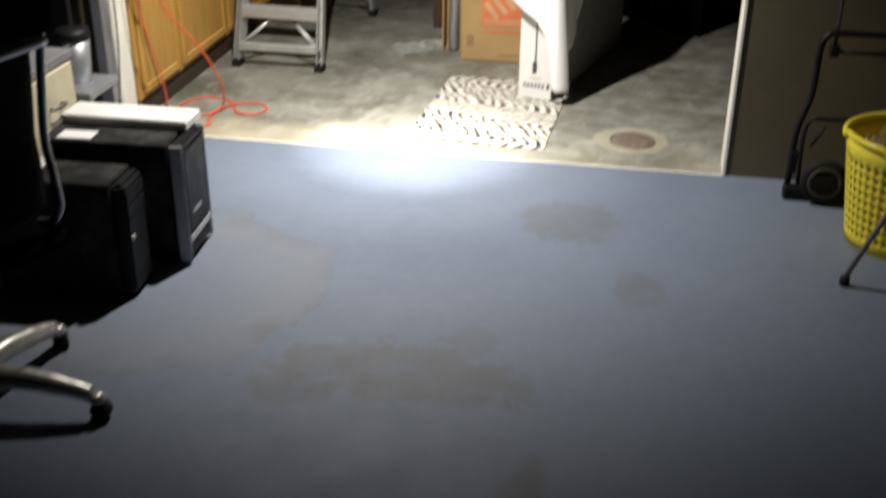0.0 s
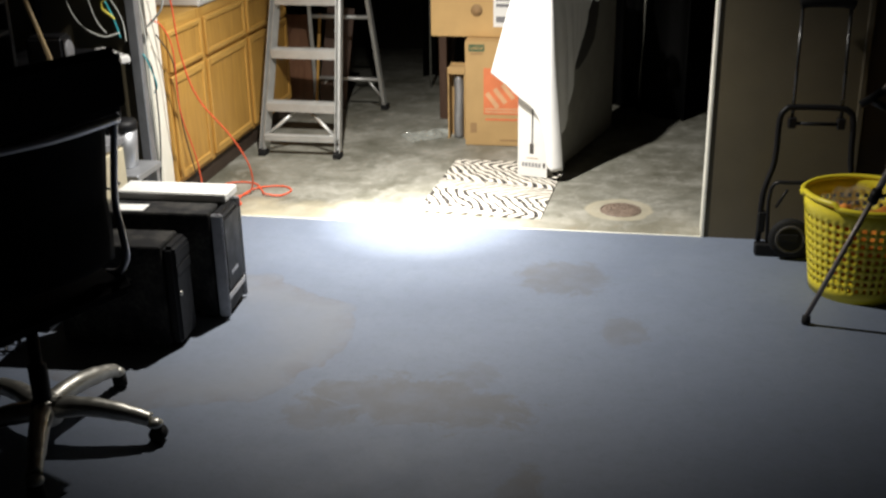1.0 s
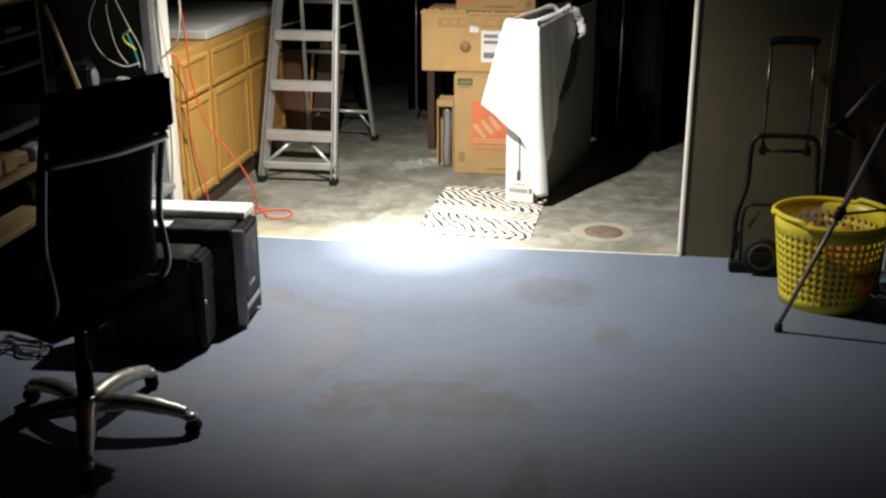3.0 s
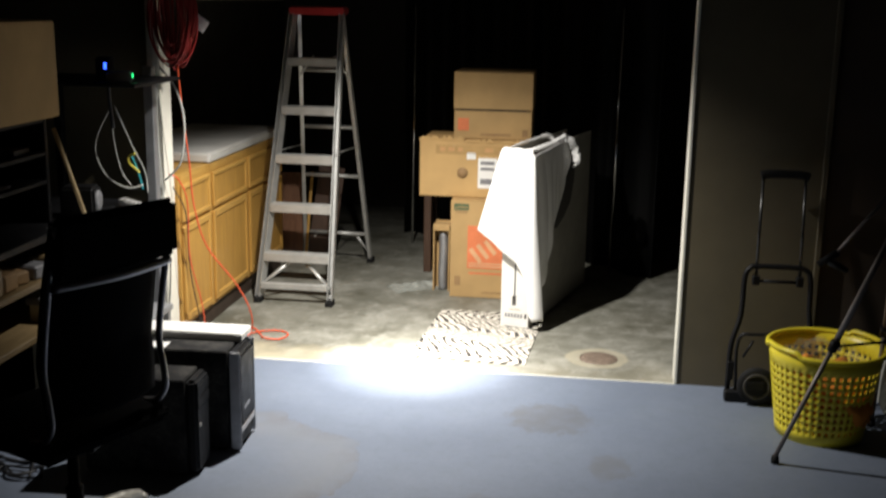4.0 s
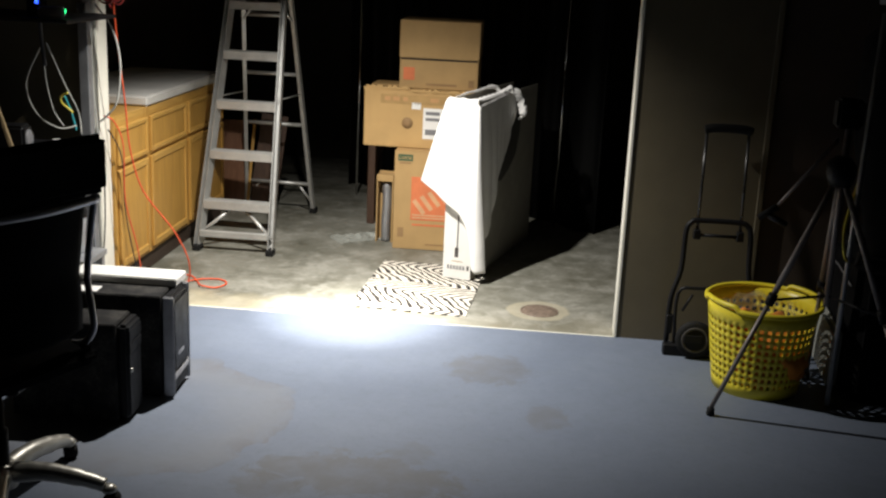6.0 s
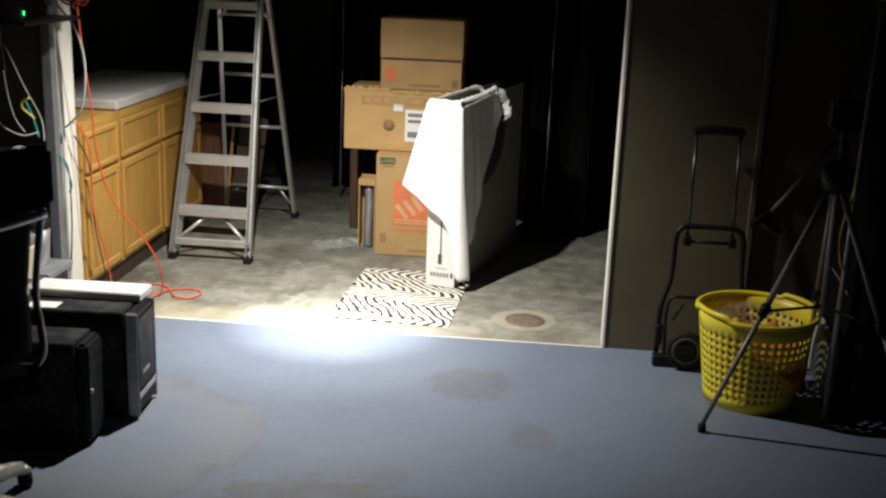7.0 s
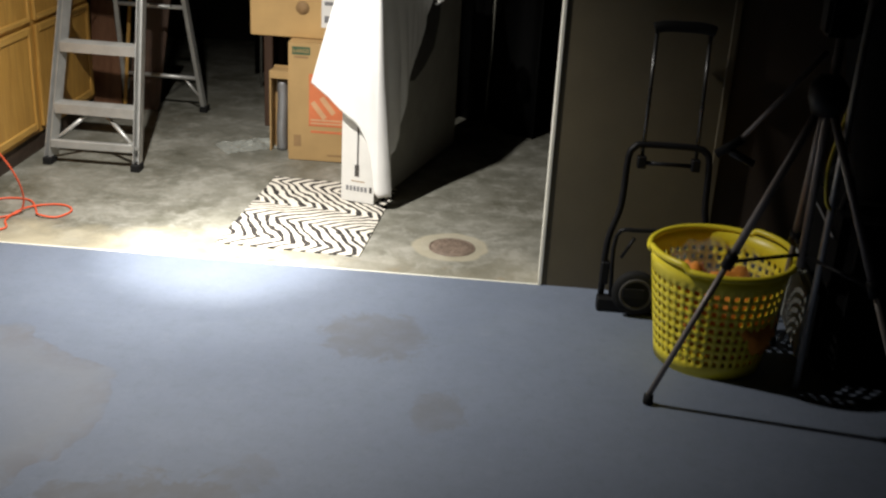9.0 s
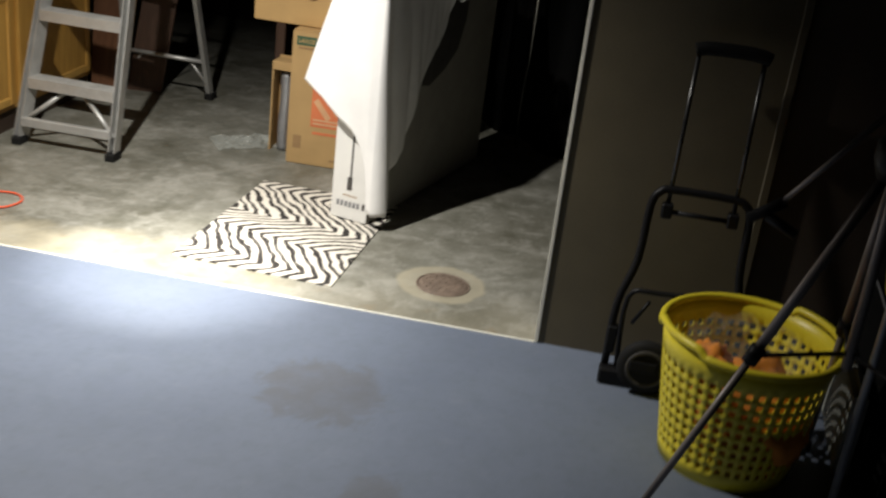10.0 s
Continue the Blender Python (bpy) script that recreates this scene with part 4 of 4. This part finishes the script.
def basket():
    t = thing("laundry_basket", "yellow plastic laundry basket with square holes, half full", "basket", (1.515, 2.905, 0))
    R0, R1, Hh = 0.178, 0.232, 0.385
    cols, rows, pitch = 44, 9, 0.0318
    bm = bmesh.new()
    zs = [0.0, 0.035]
    for r in range(rows):
        zs += [0.035 + (r + 0.45) * pitch, 0.035 + (r + 1) * pitch]
    zs += [0.345, Hh]
    grid = []
    for z in zs:
        rr = R0 + (R1 - R0) * (z / Hh)
        ring = []
        for c in range(cols):
            for f in (0.0, 0.48):
                a = 2 * math.pi * (c + f) / cols
                ring.append(bm.verts.new((rr * math.cos(a), rr * math.sin(a), z)))
        grid.append(ring)
    m = cols * 2
    for j in range(len(zs) - 1):
        hole_row = 1 <= j <= rows * 2 and j % 2 == 0
        for i in range(m):
            if hole_row and i % 2 == 1:
                continue
            bm.faces.new((grid[j][i], grid[j][(i + 1) % m], grid[j + 1][(i + 1) % m], grid[j + 1][i])).smooth = True
    o = part("wall", bm, M_YELLOW, t, "yellow wall with rows of square holes")
    s = o.modifiers.new("thick", "SOLIDIFY")
    s.thickness, s.offset = 0.0045, 0
    part("bottom", nl([(0, 0.004), (R0, 0.004), (R0 + 0.003, 0.012), (0, 0.012)], seg=44), M_YELLOW, t)
    pts = []
    for k in range(144):
        a = 2 * math.pi * k / 144
        up = 0.016 * min(1.0, max(0.0, (0.44 - abs(math.sin(a - 0.5))) / 0.05))
        pts.append((R1 * 1.02 * math.cos(a), R1 * 1.02 * math.sin(a), Hh + up))
    part("rim", nt(pts, 0.011, seg=8, closed=True), M_YELLOW, t, "rolled yellow rim with two raised grips")
    # what lies in it
    bm = bmesh.new()
    bmesh.ops.create_icosphere(bm, subdivisions=4, radius=1.0)
    for v in bm.verts:
        k = 1 + 0.35 * noise.noise(v.co * 2.3) + 0.2 * noise.noise(v.co * 6)
        v.co = Vector((v.co.x * 0.165 * k, v.co.y * 0.15 * k, v.co.z * 0.095 * k))
    solo("plastic_bag", bm, M_FILM, "crumpled clear plastic bag in the basket", "bag", (1.520, 2.93, 0.300))
    bm = bmesh.new()
    bmesh.ops.create_icosphere(bm, subdivisions=4, radius=1.0)
    for v in bm.verts:
        k = 1 + 0.30 * noise.noise(v.co * 2.0 + Vector((4, 0, 0))) + 0.16 * noise.noise(v.co * 5)
        v.co = Vector((v.co.x * 0.145 * k, v.co.y * 0.120 * k, v.co.z * 0.150 * k))
    for f in bm.faces:
        f.smooth = True
    solo("orange_cloth", bm, M_RAG, "crumpled orange terry cloth in the basket", "cloth", (1.552, 2.836, 0.178))
    bm = bmesh.new()
    bmesh.ops.create_icosphere(bm, subdivisions=4, radius=1.0)
    for v in bm.verts:
        k = 1 + 0.4 * noise.noise(v.co * 2.6 + Vector((0, 7, 0)))
        v.co = Vector((v.co.x * 0.055 * k, v.co.y * 0.07 * k, v.co.z * 0.05 * k))
    for f in bm.faces:
        f.smooth = True
    solo("orange_cloth", bm, M_RAG, "small fold of orange cloth at the basket rim", "cloth", (1.42, 2.86, 0.305))


def tripod():
    t = thing("tripod", "dark metal camera tripod with a pan handle", "tripod")
    apex = Vector((1.665, 2.56, 1.02))
    foot = Vector((1.279, 2.529, 0.02))
    knob = Vector((1.461, 2.539, 0.487))
    feet = [foot, Vector((2.02, 2.28, 0.02)), Vector((1.76, 3.02, 0.02))]
    for f in feet:
        mid = f.lerp(apex, 0.47)
        leg = part("leg", nt([f + Vector((0, 0, 0.012)), mid], 0.0095, seg=10), M_DARKALU, t, "brownish-grey anodised leg")
        part("upper_tube", nt([mid, apex], 0.0125, seg=10), M_DARKALU, leg)
        part("clamp", nt([f.lerp(apex, 0.455), f.lerp(apex, 0.50)], 0.019, seg=10), M_BLACK, leg)
        part("rubber_foot", nl([(0, -0.02), (0.014, -0.02), (0.017, -0.012), (0.015, 0.012), (0, 0.016)], Matrix.Translation(f), 14), M_RUBBER, leg)
        part("brace", nt([f.lerp(apex, 0.475), Vector((apex.x + 0.035, apex.y + 0.08, 0.50))], 0.0065, seg=6), M_BLACK, leg)
    part("centre_column", nt([Vector((apex.x + 0.035, apex.y + 0.08, 0.46)), Vector((apex.x + 0.005, apex.y, 1.22))], 0.013, seg=10), M_DARKALU, t)
    part("collar", nl([(0, -0.06), (0.04, -0.06), (0.055, -0.02), (0.055, 0.02), (0.03, 0.05), (0, 0.05)], Matrix.Translation(apex), 18), M_BLACK, t)
    part("head", nb(-0.05, 0.05, -0.04, 0.04, 0.16, 0.27, 0.012, m=Matrix.Translation(apex), seg=2), M_BLACK, t)
    hd = part("pan_handle", nt([apex + Vector((-0.03, -0.02, 0.12)), Vector((1.44, 2.62, 0.83))], 0.007, seg=8), M_DARKALU, t)
    part("grip", nt([Vector((1.46, 2.615, 0.855)), Vector((1.395, 2.63, 0.80))], 0.014, seg=10), M_RUBBER, hd, "black rubber grip")
    part("crank", nt([Vector((1.43, 2.62, 0.815)), Vector((1.50, 2.60, 0.785))], 0.012, seg=8), M_BLACK, t)


def dark_gear():
    """Black bags and a covered stand in the unlit corner."""
    bm = nb(-0.22, 0.22, -0.30, 0.30, 0.0, 0.62, 0.05, seg=3)
    for v in bm.verts:
        v.co += Vector((1, 1, 0)) * 0.03 * noise.noise(v.co * 5)
    t = thing("equipment_bag", "black soft equipment bag in the unlit corner", "bag", (2.075, 3.03, 0), -4)
    part("body", bm, M_FABRIC, t)
    part("zip", nt([(-0.225, -0.24, 0.50), (-0.232, 0.0, 0.52), (-0.225, 0.24, 0.50)], 0.004, seg=6, smooth=5), M_GREY, t)
    part("strap", nt([(-0.20, -0.15, 0.55), (-0.17, -0.12, 0.68), (-0.15, 0.10, 0.68), (-0.20, 0.15, 0.55)], 0.011, seg=7, smooth=6), M_RUBBER, t)
    part("pocket", nb(-0.262, -0.222, -0.22, 0.20, 0.03, 0.30, 0.018, seg=2), M_POCKET, t, "pale grey woven side pocket")
    bm = nl([(0.02, 0.55), (0.07, 0.62), (0.17, 0.95), (0.21, 1.20), (0.19, 1.50), (0.10, 1.60), (0, 1.61)], seg=28)
    for v in bm.verts:
        v.co += Vector((1, 1, 0.3)) * 0.035 * noise.noise(v.co * 6)
    t = thing("covered_stand", "light stand under a hanging black cover", "stand", (1.98, 2.90, 0))
    part("cover", bm, M_FABRIC, t)
    part("pole", nt([(-0.205, -0.20, 0.012), (-0.195, -0.19, 1.60)], 0.011, seg=10), M_STEEL, t, "dull grey steel pole")
    for x, y in ((0.25, -0.1), (-0.05, 0.3)):
        part("leg", nt([(x, y, 0.012), (0.0, 0.0, 0.75)], 0.009, seg=8), M_DARKALU, t)
    part("strap", nt([(-0.20, -0.18, 0.95), (-0.24, -0.22, 0.78), (-0.225, -0.215, 0.66), (-0.19, -0.19, 0.62)], 0.006, seg=6, smooth=5), M_YCABLE, t, "dull yellow strap")
    solo("bundle", nb(-0.16, 0.16, -0.12, 0.12, 0, 0.06, 0.02, m=Matrix.Translation((0, 0, 1.625)), seg=2), M_GREY, "grey bundle on top of the covered stand", "bundle", (1.98, 2.90, 0))


def luggage_cart():
    t = thing("luggage_cart", "black folding luggage cart leaning on the wall", "cart")
    lo = [(1.165, 3.235, 0.06), (1.168, 3.24, 0.26), (1.205, 3.265, 0.40), (1.213, 3.29, 0.57), (1.235, 3.295, 0.615), (1.27, 3.297, 0.625),
          (1.44, 3.297, 0.625), (1.485, 3.295, 0.612), (1.503, 3.29, 0.57), (1.508, 3.265, 0.40), (1.535, 3.24, 0.26), (1.538, 3.235, 0.06)]
    part("lower_frame", nt(lo, 0.0125, seg=9, smooth=4), M_BLACK, t)
    for x in (1.262, 1.455):
        part("handle_tube", nt([(x, 3.29, 0.545), (x + (0.004 if x < 1.3 else -0.004), 3.335, 1.03)], 0.007, seg=8), M_CHROMEDARK, t)
        part("clip", nb(x - 0.016, x + 0.016, 3.272, 3.305, 0.54, 0.585, 0.004), M_BLACK, t)
    part("cross_bar", nt([(1.262, 3.285, 0.56), (1.455, 3.285, 0.56)], 0.008, seg=8), M_BLACK, t)
    part("grip", nt([(1.255, 3.335, 1.035), (1.30, 3.335, 1.045), (1.42, 3.335, 1.045), (1.465, 3.335, 1.035)], 0.020, seg=10, smooth=4), M_RUBBER, t, "black foam grip")
    part("base_plate", nb(1.15, 1.55, 3.195, 3.245, 0.0, 0.055, 0.006), M_BLACK, t)
    part("toe_frame", nt([(1.20, 3.22, 0.06), (1.195, 3.205, 0.30), (1.28, 3.20, 0.33), (1.45, 3.20, 0.33), (1.51, 3.205, 0.30), (1.505, 3.22, 0.06)], 0.008, seg=8, smooth=4), M_BLACK, t)
    part("strut", nt([(1.22, 3.20, 0.22), (1.26, 3.198, 0.30)], 0.006, seg=6), M_BLACK, t)
    part("hinge", nb(1.155, 1.185, 3.215, 3.25, 0.10, 0.19, 0.004), M_BLACK, t)
    for x in (1.285, 1.44):
        w = part("wheel", nl([(0.0, -0.018), (0.070, -0.018), (0.084, -0.012), (0.088, 0.0), (0.084, 0.012), (0.070, 0.018), (0, 0.018)], Matrix.Translation((x, 3.175, 0.095)) @ Matrix.Rotation(radians(90), 4, "X"), 32), M_RUBBER, t)
        part("rim", nl([(0.050, 0.0185), (0.052, 0.021), (0.060, 0.021), (0.062, 0.0185)], Matrix.Translation((x, 3.175, 0.095)) @ Matrix.Rotation(radians(90), 4, "X"), 32), M_INK, w)
        part("axle_bracket", nb(x - 0.05, x + 0.03, 3.148, 3.154, 0.085, 0.12, 0.002), M_BLACK, w)


def desk_side():
    # steel upright and network shelf against the dark wall
    t = thing("shelf_rack", "grey steel rack upright with a small network shelf", "rack")
    part("upright", nb(-1.648, -1.602, 3.320, 3.370, 0, 1.455, 0.003), M_STEEL, t)
    part("shelf", nb(-2.10, -1.46, 2.80, 3.32, 1.395, 1.412, 0.003), M_BLACK, t)
    part("rear_post", nb(-2.10, -2.06, 3.29, 3.33, 0.0, 1.39, 0.003), M_BLACK, t)
    t = thing("router", "dark network router with a green light", "router", (-1.575, 2.90, 1.4125), 20)
    part("shell", nb(-0.05, 0.06, -0.05, 0.05, 0, 0.045, 0.008, seg=2), M_GREY, t)
    part("light", nb(0.0605, 0.0635, -0.045, -0.02, 0.020, 0.038, 0.001), M_GREENLED, t, "glowing green light")
    t = thing("modem", "black modem with a blue light", "modem", (-1.66, 2.95, 1.4125), 15)
    part("shell", nb(-0.03, 0.03, -0.06, 0.06, 0, 0.105, 0.006, seg=2), M_BLACK, t)
    part("light", nb(0.006, 0.018, -0.0635, -0.0605, 0.055, 0.082, 0.001), M_BLUELED, t, "glowing blue light")
    # desk along the wall
    t = thing("desk", "black computer desk with shelves under a hutch", "desk")
    part("desktop", nb(-2.35, -1.68, 1.55, 3.20, 0.80, 0.83, 0.004), M_BLACK, t)
    part("side_panel", nb(-2.35, -1.66, 3.16, 3.19, 0, 0.80, 0.003), M_BLACK, t)
    part("side_panel", nb(-2.35, -1.66, 2.60, 2.63, 0, 0.80, 0.003), M_BLACK, t)
    part("side_panel", nb(-2.35, -1.66, 1.55, 1.58, 0, 0.80, 0.003), M_BLACK, t)
    part("shelf", nb(-2.35, -1.66, 1.59, 2.59, 0.635, 0.66, 0.003), M_SHELF, t, "brown wooden lower shelf")
    part("shelf", nb(-2.35, -1.62, 1.59, 2.59, 0.45, 0.475, 0.003), M_SHELF, t, "brown wooden lower shelf")
    part("back_panel", nb(-2.37, -2.352, 1.55, 3.20, 0, 2.05, 0.002), M_BLACK, t)
    for z in (1.00, 1.12, 1.26):
        part("hutch_shelf", nb(-2.35, -1.78, 1.58, 2.60, z, z + 0.018, 0.003), M_DULLBLACK, t)
    part("hutch_side", nb(-2.35, -1.78, 2.60, 2.625, 0.83, 1.28, 0.003), M_BLACK, t)
    rng = random.Random(8)
    for i in range(7):
        y = 1.75 + 0.12 * i
        solo("clutter_box", nb(-0.09, 0.09, -0.05, 0.05, 0, rng.uniform(0.04, 0.11), 0.008), (M_FADED, M_GREY, M_SHELF, M_FADED)[i % 4], "small carton lying on the lower desk shelf", "box", (-1.765 - rng.uniform(0, 0.03), y, 0.6605), rng.uniform(-25, 25), "clutter on the desk shelf")
    for i in range(5):
        solo("paper_stack", nb(-0.10, 0.10, -0.07, 0.07, 0, 0.012 + 0.008 * (i % 3), 0.002), M_GREY, "stack of grey papers on a hutch shelf", "papers", (-1.92, 1.8 + 0.17 * i, 1.0185 if i % 2 else 1.1385), rng.uniform(-10, 10), "papers on the hutch")
    t = thing("storage_box", "large kraft box on top of the hutch", "box", (-2.33, 1.75, 1.2785), 0)
    part("body", nb(0, 0.58, 0, 0.94, 0, 0.40, 0.006, seg=2), M_KRAFT, t)
    part("tape", nb(0.5803, 0.582, 0.40, 0.46, 0.05, 0.40), M_FADED, t)
    t = thing("speaker", "small black desk speaker", "speaker", (-1.72, 2.78, 0.8305), 10)
    part("shell", nb(-0.08, 0.07, -0.06, 0.06, 0, 0.135, 0.012, seg=3), M_BLACK, t)
    part("cone", nl([(0, 0.004), (0.04, 0.010), (0.046, 0.004), (0.046, 0)], Matrix.Translation((0.070, 0, 0.07)) @ Matrix.Rotation(radians(90), 4, "Y"), 24), M_GREY, t)
    solo("wooden_stick", nt([(-1.645, 2.66, 0.845), (-1.80, 2.72, 1.22)], 0.010, seg=10), M_PINE, "thin wooden stick leaning over the desk", "stick")
    solo("paper_slip", nb(-0.09, 0.09, -0.05, 0.05, 0, 0.002), M_PAPER, "sheet of paper lying on the desk", "paper", (-1.66, 2.56, 0.8305), 10)
    t = thing("power_strip", "white power strip on the desk", "power strip", (-1.56, 2.98, 0.8305), -40)
    part("shell", nb(-0.13, 0.13, -0.024, 0.024, 0, 0.032, 0.006, seg=2), M_WHITE, t)
    for i in range(5):
        part("socket", nb(-0.10 + 0.045 * i, -0.075 + 0.045 * i, -0.012, 0.012, 0.0322, 0.0335), M_INK, t)
    for pts, m, r, lab in (([(-1.64, 2.95, 1.30), (-1.75, 3.00, 1.12), (-1.72, 3.02, 0.98), (-1.62, 3.02, 0.92), (-1.55, 3.05, 0.93)], M_WCABLE, 0.0034, "white cable looped against the dark wall"),
                           ([(-1.64, 2.95, 1.34), (-1.66, 3.0, 1.15), (-1.64, 3.02, 1.0), (-1.60, 3.03, 0.93)], M_WCABLE, 0.0026, "thin white cable hanging from the shelf"),
                           ([(-1.63, 2.96, 1.30), (-1.60, 3.05, 1.12), (-1.57, 3.12, 0.98), (-1.56, 3.12, 0.88)], M_WCABLE, 0.003, "white cable hanging from the shelf"),
                           ([(-1.60, 3.05, 1.06), (-1.585, 3.08, 0.98), (-1.575, 3.10, 0.90)], M_TEAL, 0.005, "teal cable tied beside the post"),
                           ([(-1.57, 3.02, 1.08), (-1.61, 3.04, 1.06), (-1.615, 3.05, 1.03), (-1.585, 3.06, 1.0), (-1.57, 3.06, 0.985)], M_YCABLE, 0.005, "yellow cable tied in a loop"),
                           ([(-1.64, 2.93, 1.40), (-1.645, 2.95, 1.30), (-1.64, 2.96, 1.2)], M_BCABLE, 0.009, "bundle of black cables under the shelf")):
        solo("cable", nt(pts, r, seg=7, smooth=7), m, lab, "cable")
    # drawer unit and bin behind the towers
    t = thing("drawer_unit", "beige drawer unit with a dark top beside the computers", "cabinet")
    part("body", nb(-1.75, -1.425, 2.33, 2.70, 0, 0.545, 0.003), M_BEIGE, t)
    part("top", nb(-1.76, -1.415, 2.32, 2.71, 0.546, 0.575, 0.003), M_GREY, t, "dark grey top")
    f = part("drawer_front", nb(-1.4245, -1.41, 2.345, 2.685, 0.20, 0.535, 0.003), M_BEIGE, t)
    part("handle", nt([(-1.408, 2.50, 0.42), (-1.385, 2.50, 0.42), (-1.385, 2.57, 0.42), (-1.408, 2.57, 0.42)], 0.005, seg=6, smooth=3), M_INK, f, "dark drawer pull")
    t = thing("low_stool", "grey-blue low wooden stand", "stand")
    part("tabletop", nb(-1.70, -1.45, 2.86, 3.10, 0.325, 0.355, 0.004), M_STEEL, t)
    for x in (-1.69, -1.49):
        for y in (2.87, 3.06):
            part("leg", nb(x, x + 0.03, y, y + 0.03, 0, 0.325), M_STEEL, t)
    t = thing("tumbler", "steel tumbler with a black lid", "cup", (-1.565, 3.0, 0.3555))
    part("body", nl([(0, 0), (0.046, 0), (0.050, 0.01), (0.060, 0.17), (0, 0.17)], seg=28), M_STEEL, t)
    part("lid", nl([(0.0, 0.1705), (0.064, 0.1705), (0.066, 0.185), (0.060, 0.205), (0, 0.207)], seg=28), M_BLACK, t, "black lid")
    # loose cables on the floor under the desk
    rng = random.Random(11)
    for i in range(6):
        pts = [(-1.52 - 0.07 * k + rng.uniform(-0.03, 0.03), 1.93 + rng.uniform(-0.08, 0.10), 0.006 + 0.012 * rng.random()) for k in range(7)]
        solo("cable", nt(pts, 0.005, seg=6, smooth=5), M_BCABLE, "loose cable tangled on the floor under the desk", "cable", group="tangled cables")


towers()
office_chair()
basket()
tripod()
dark_gear()
luggage_cart()
desk_side()
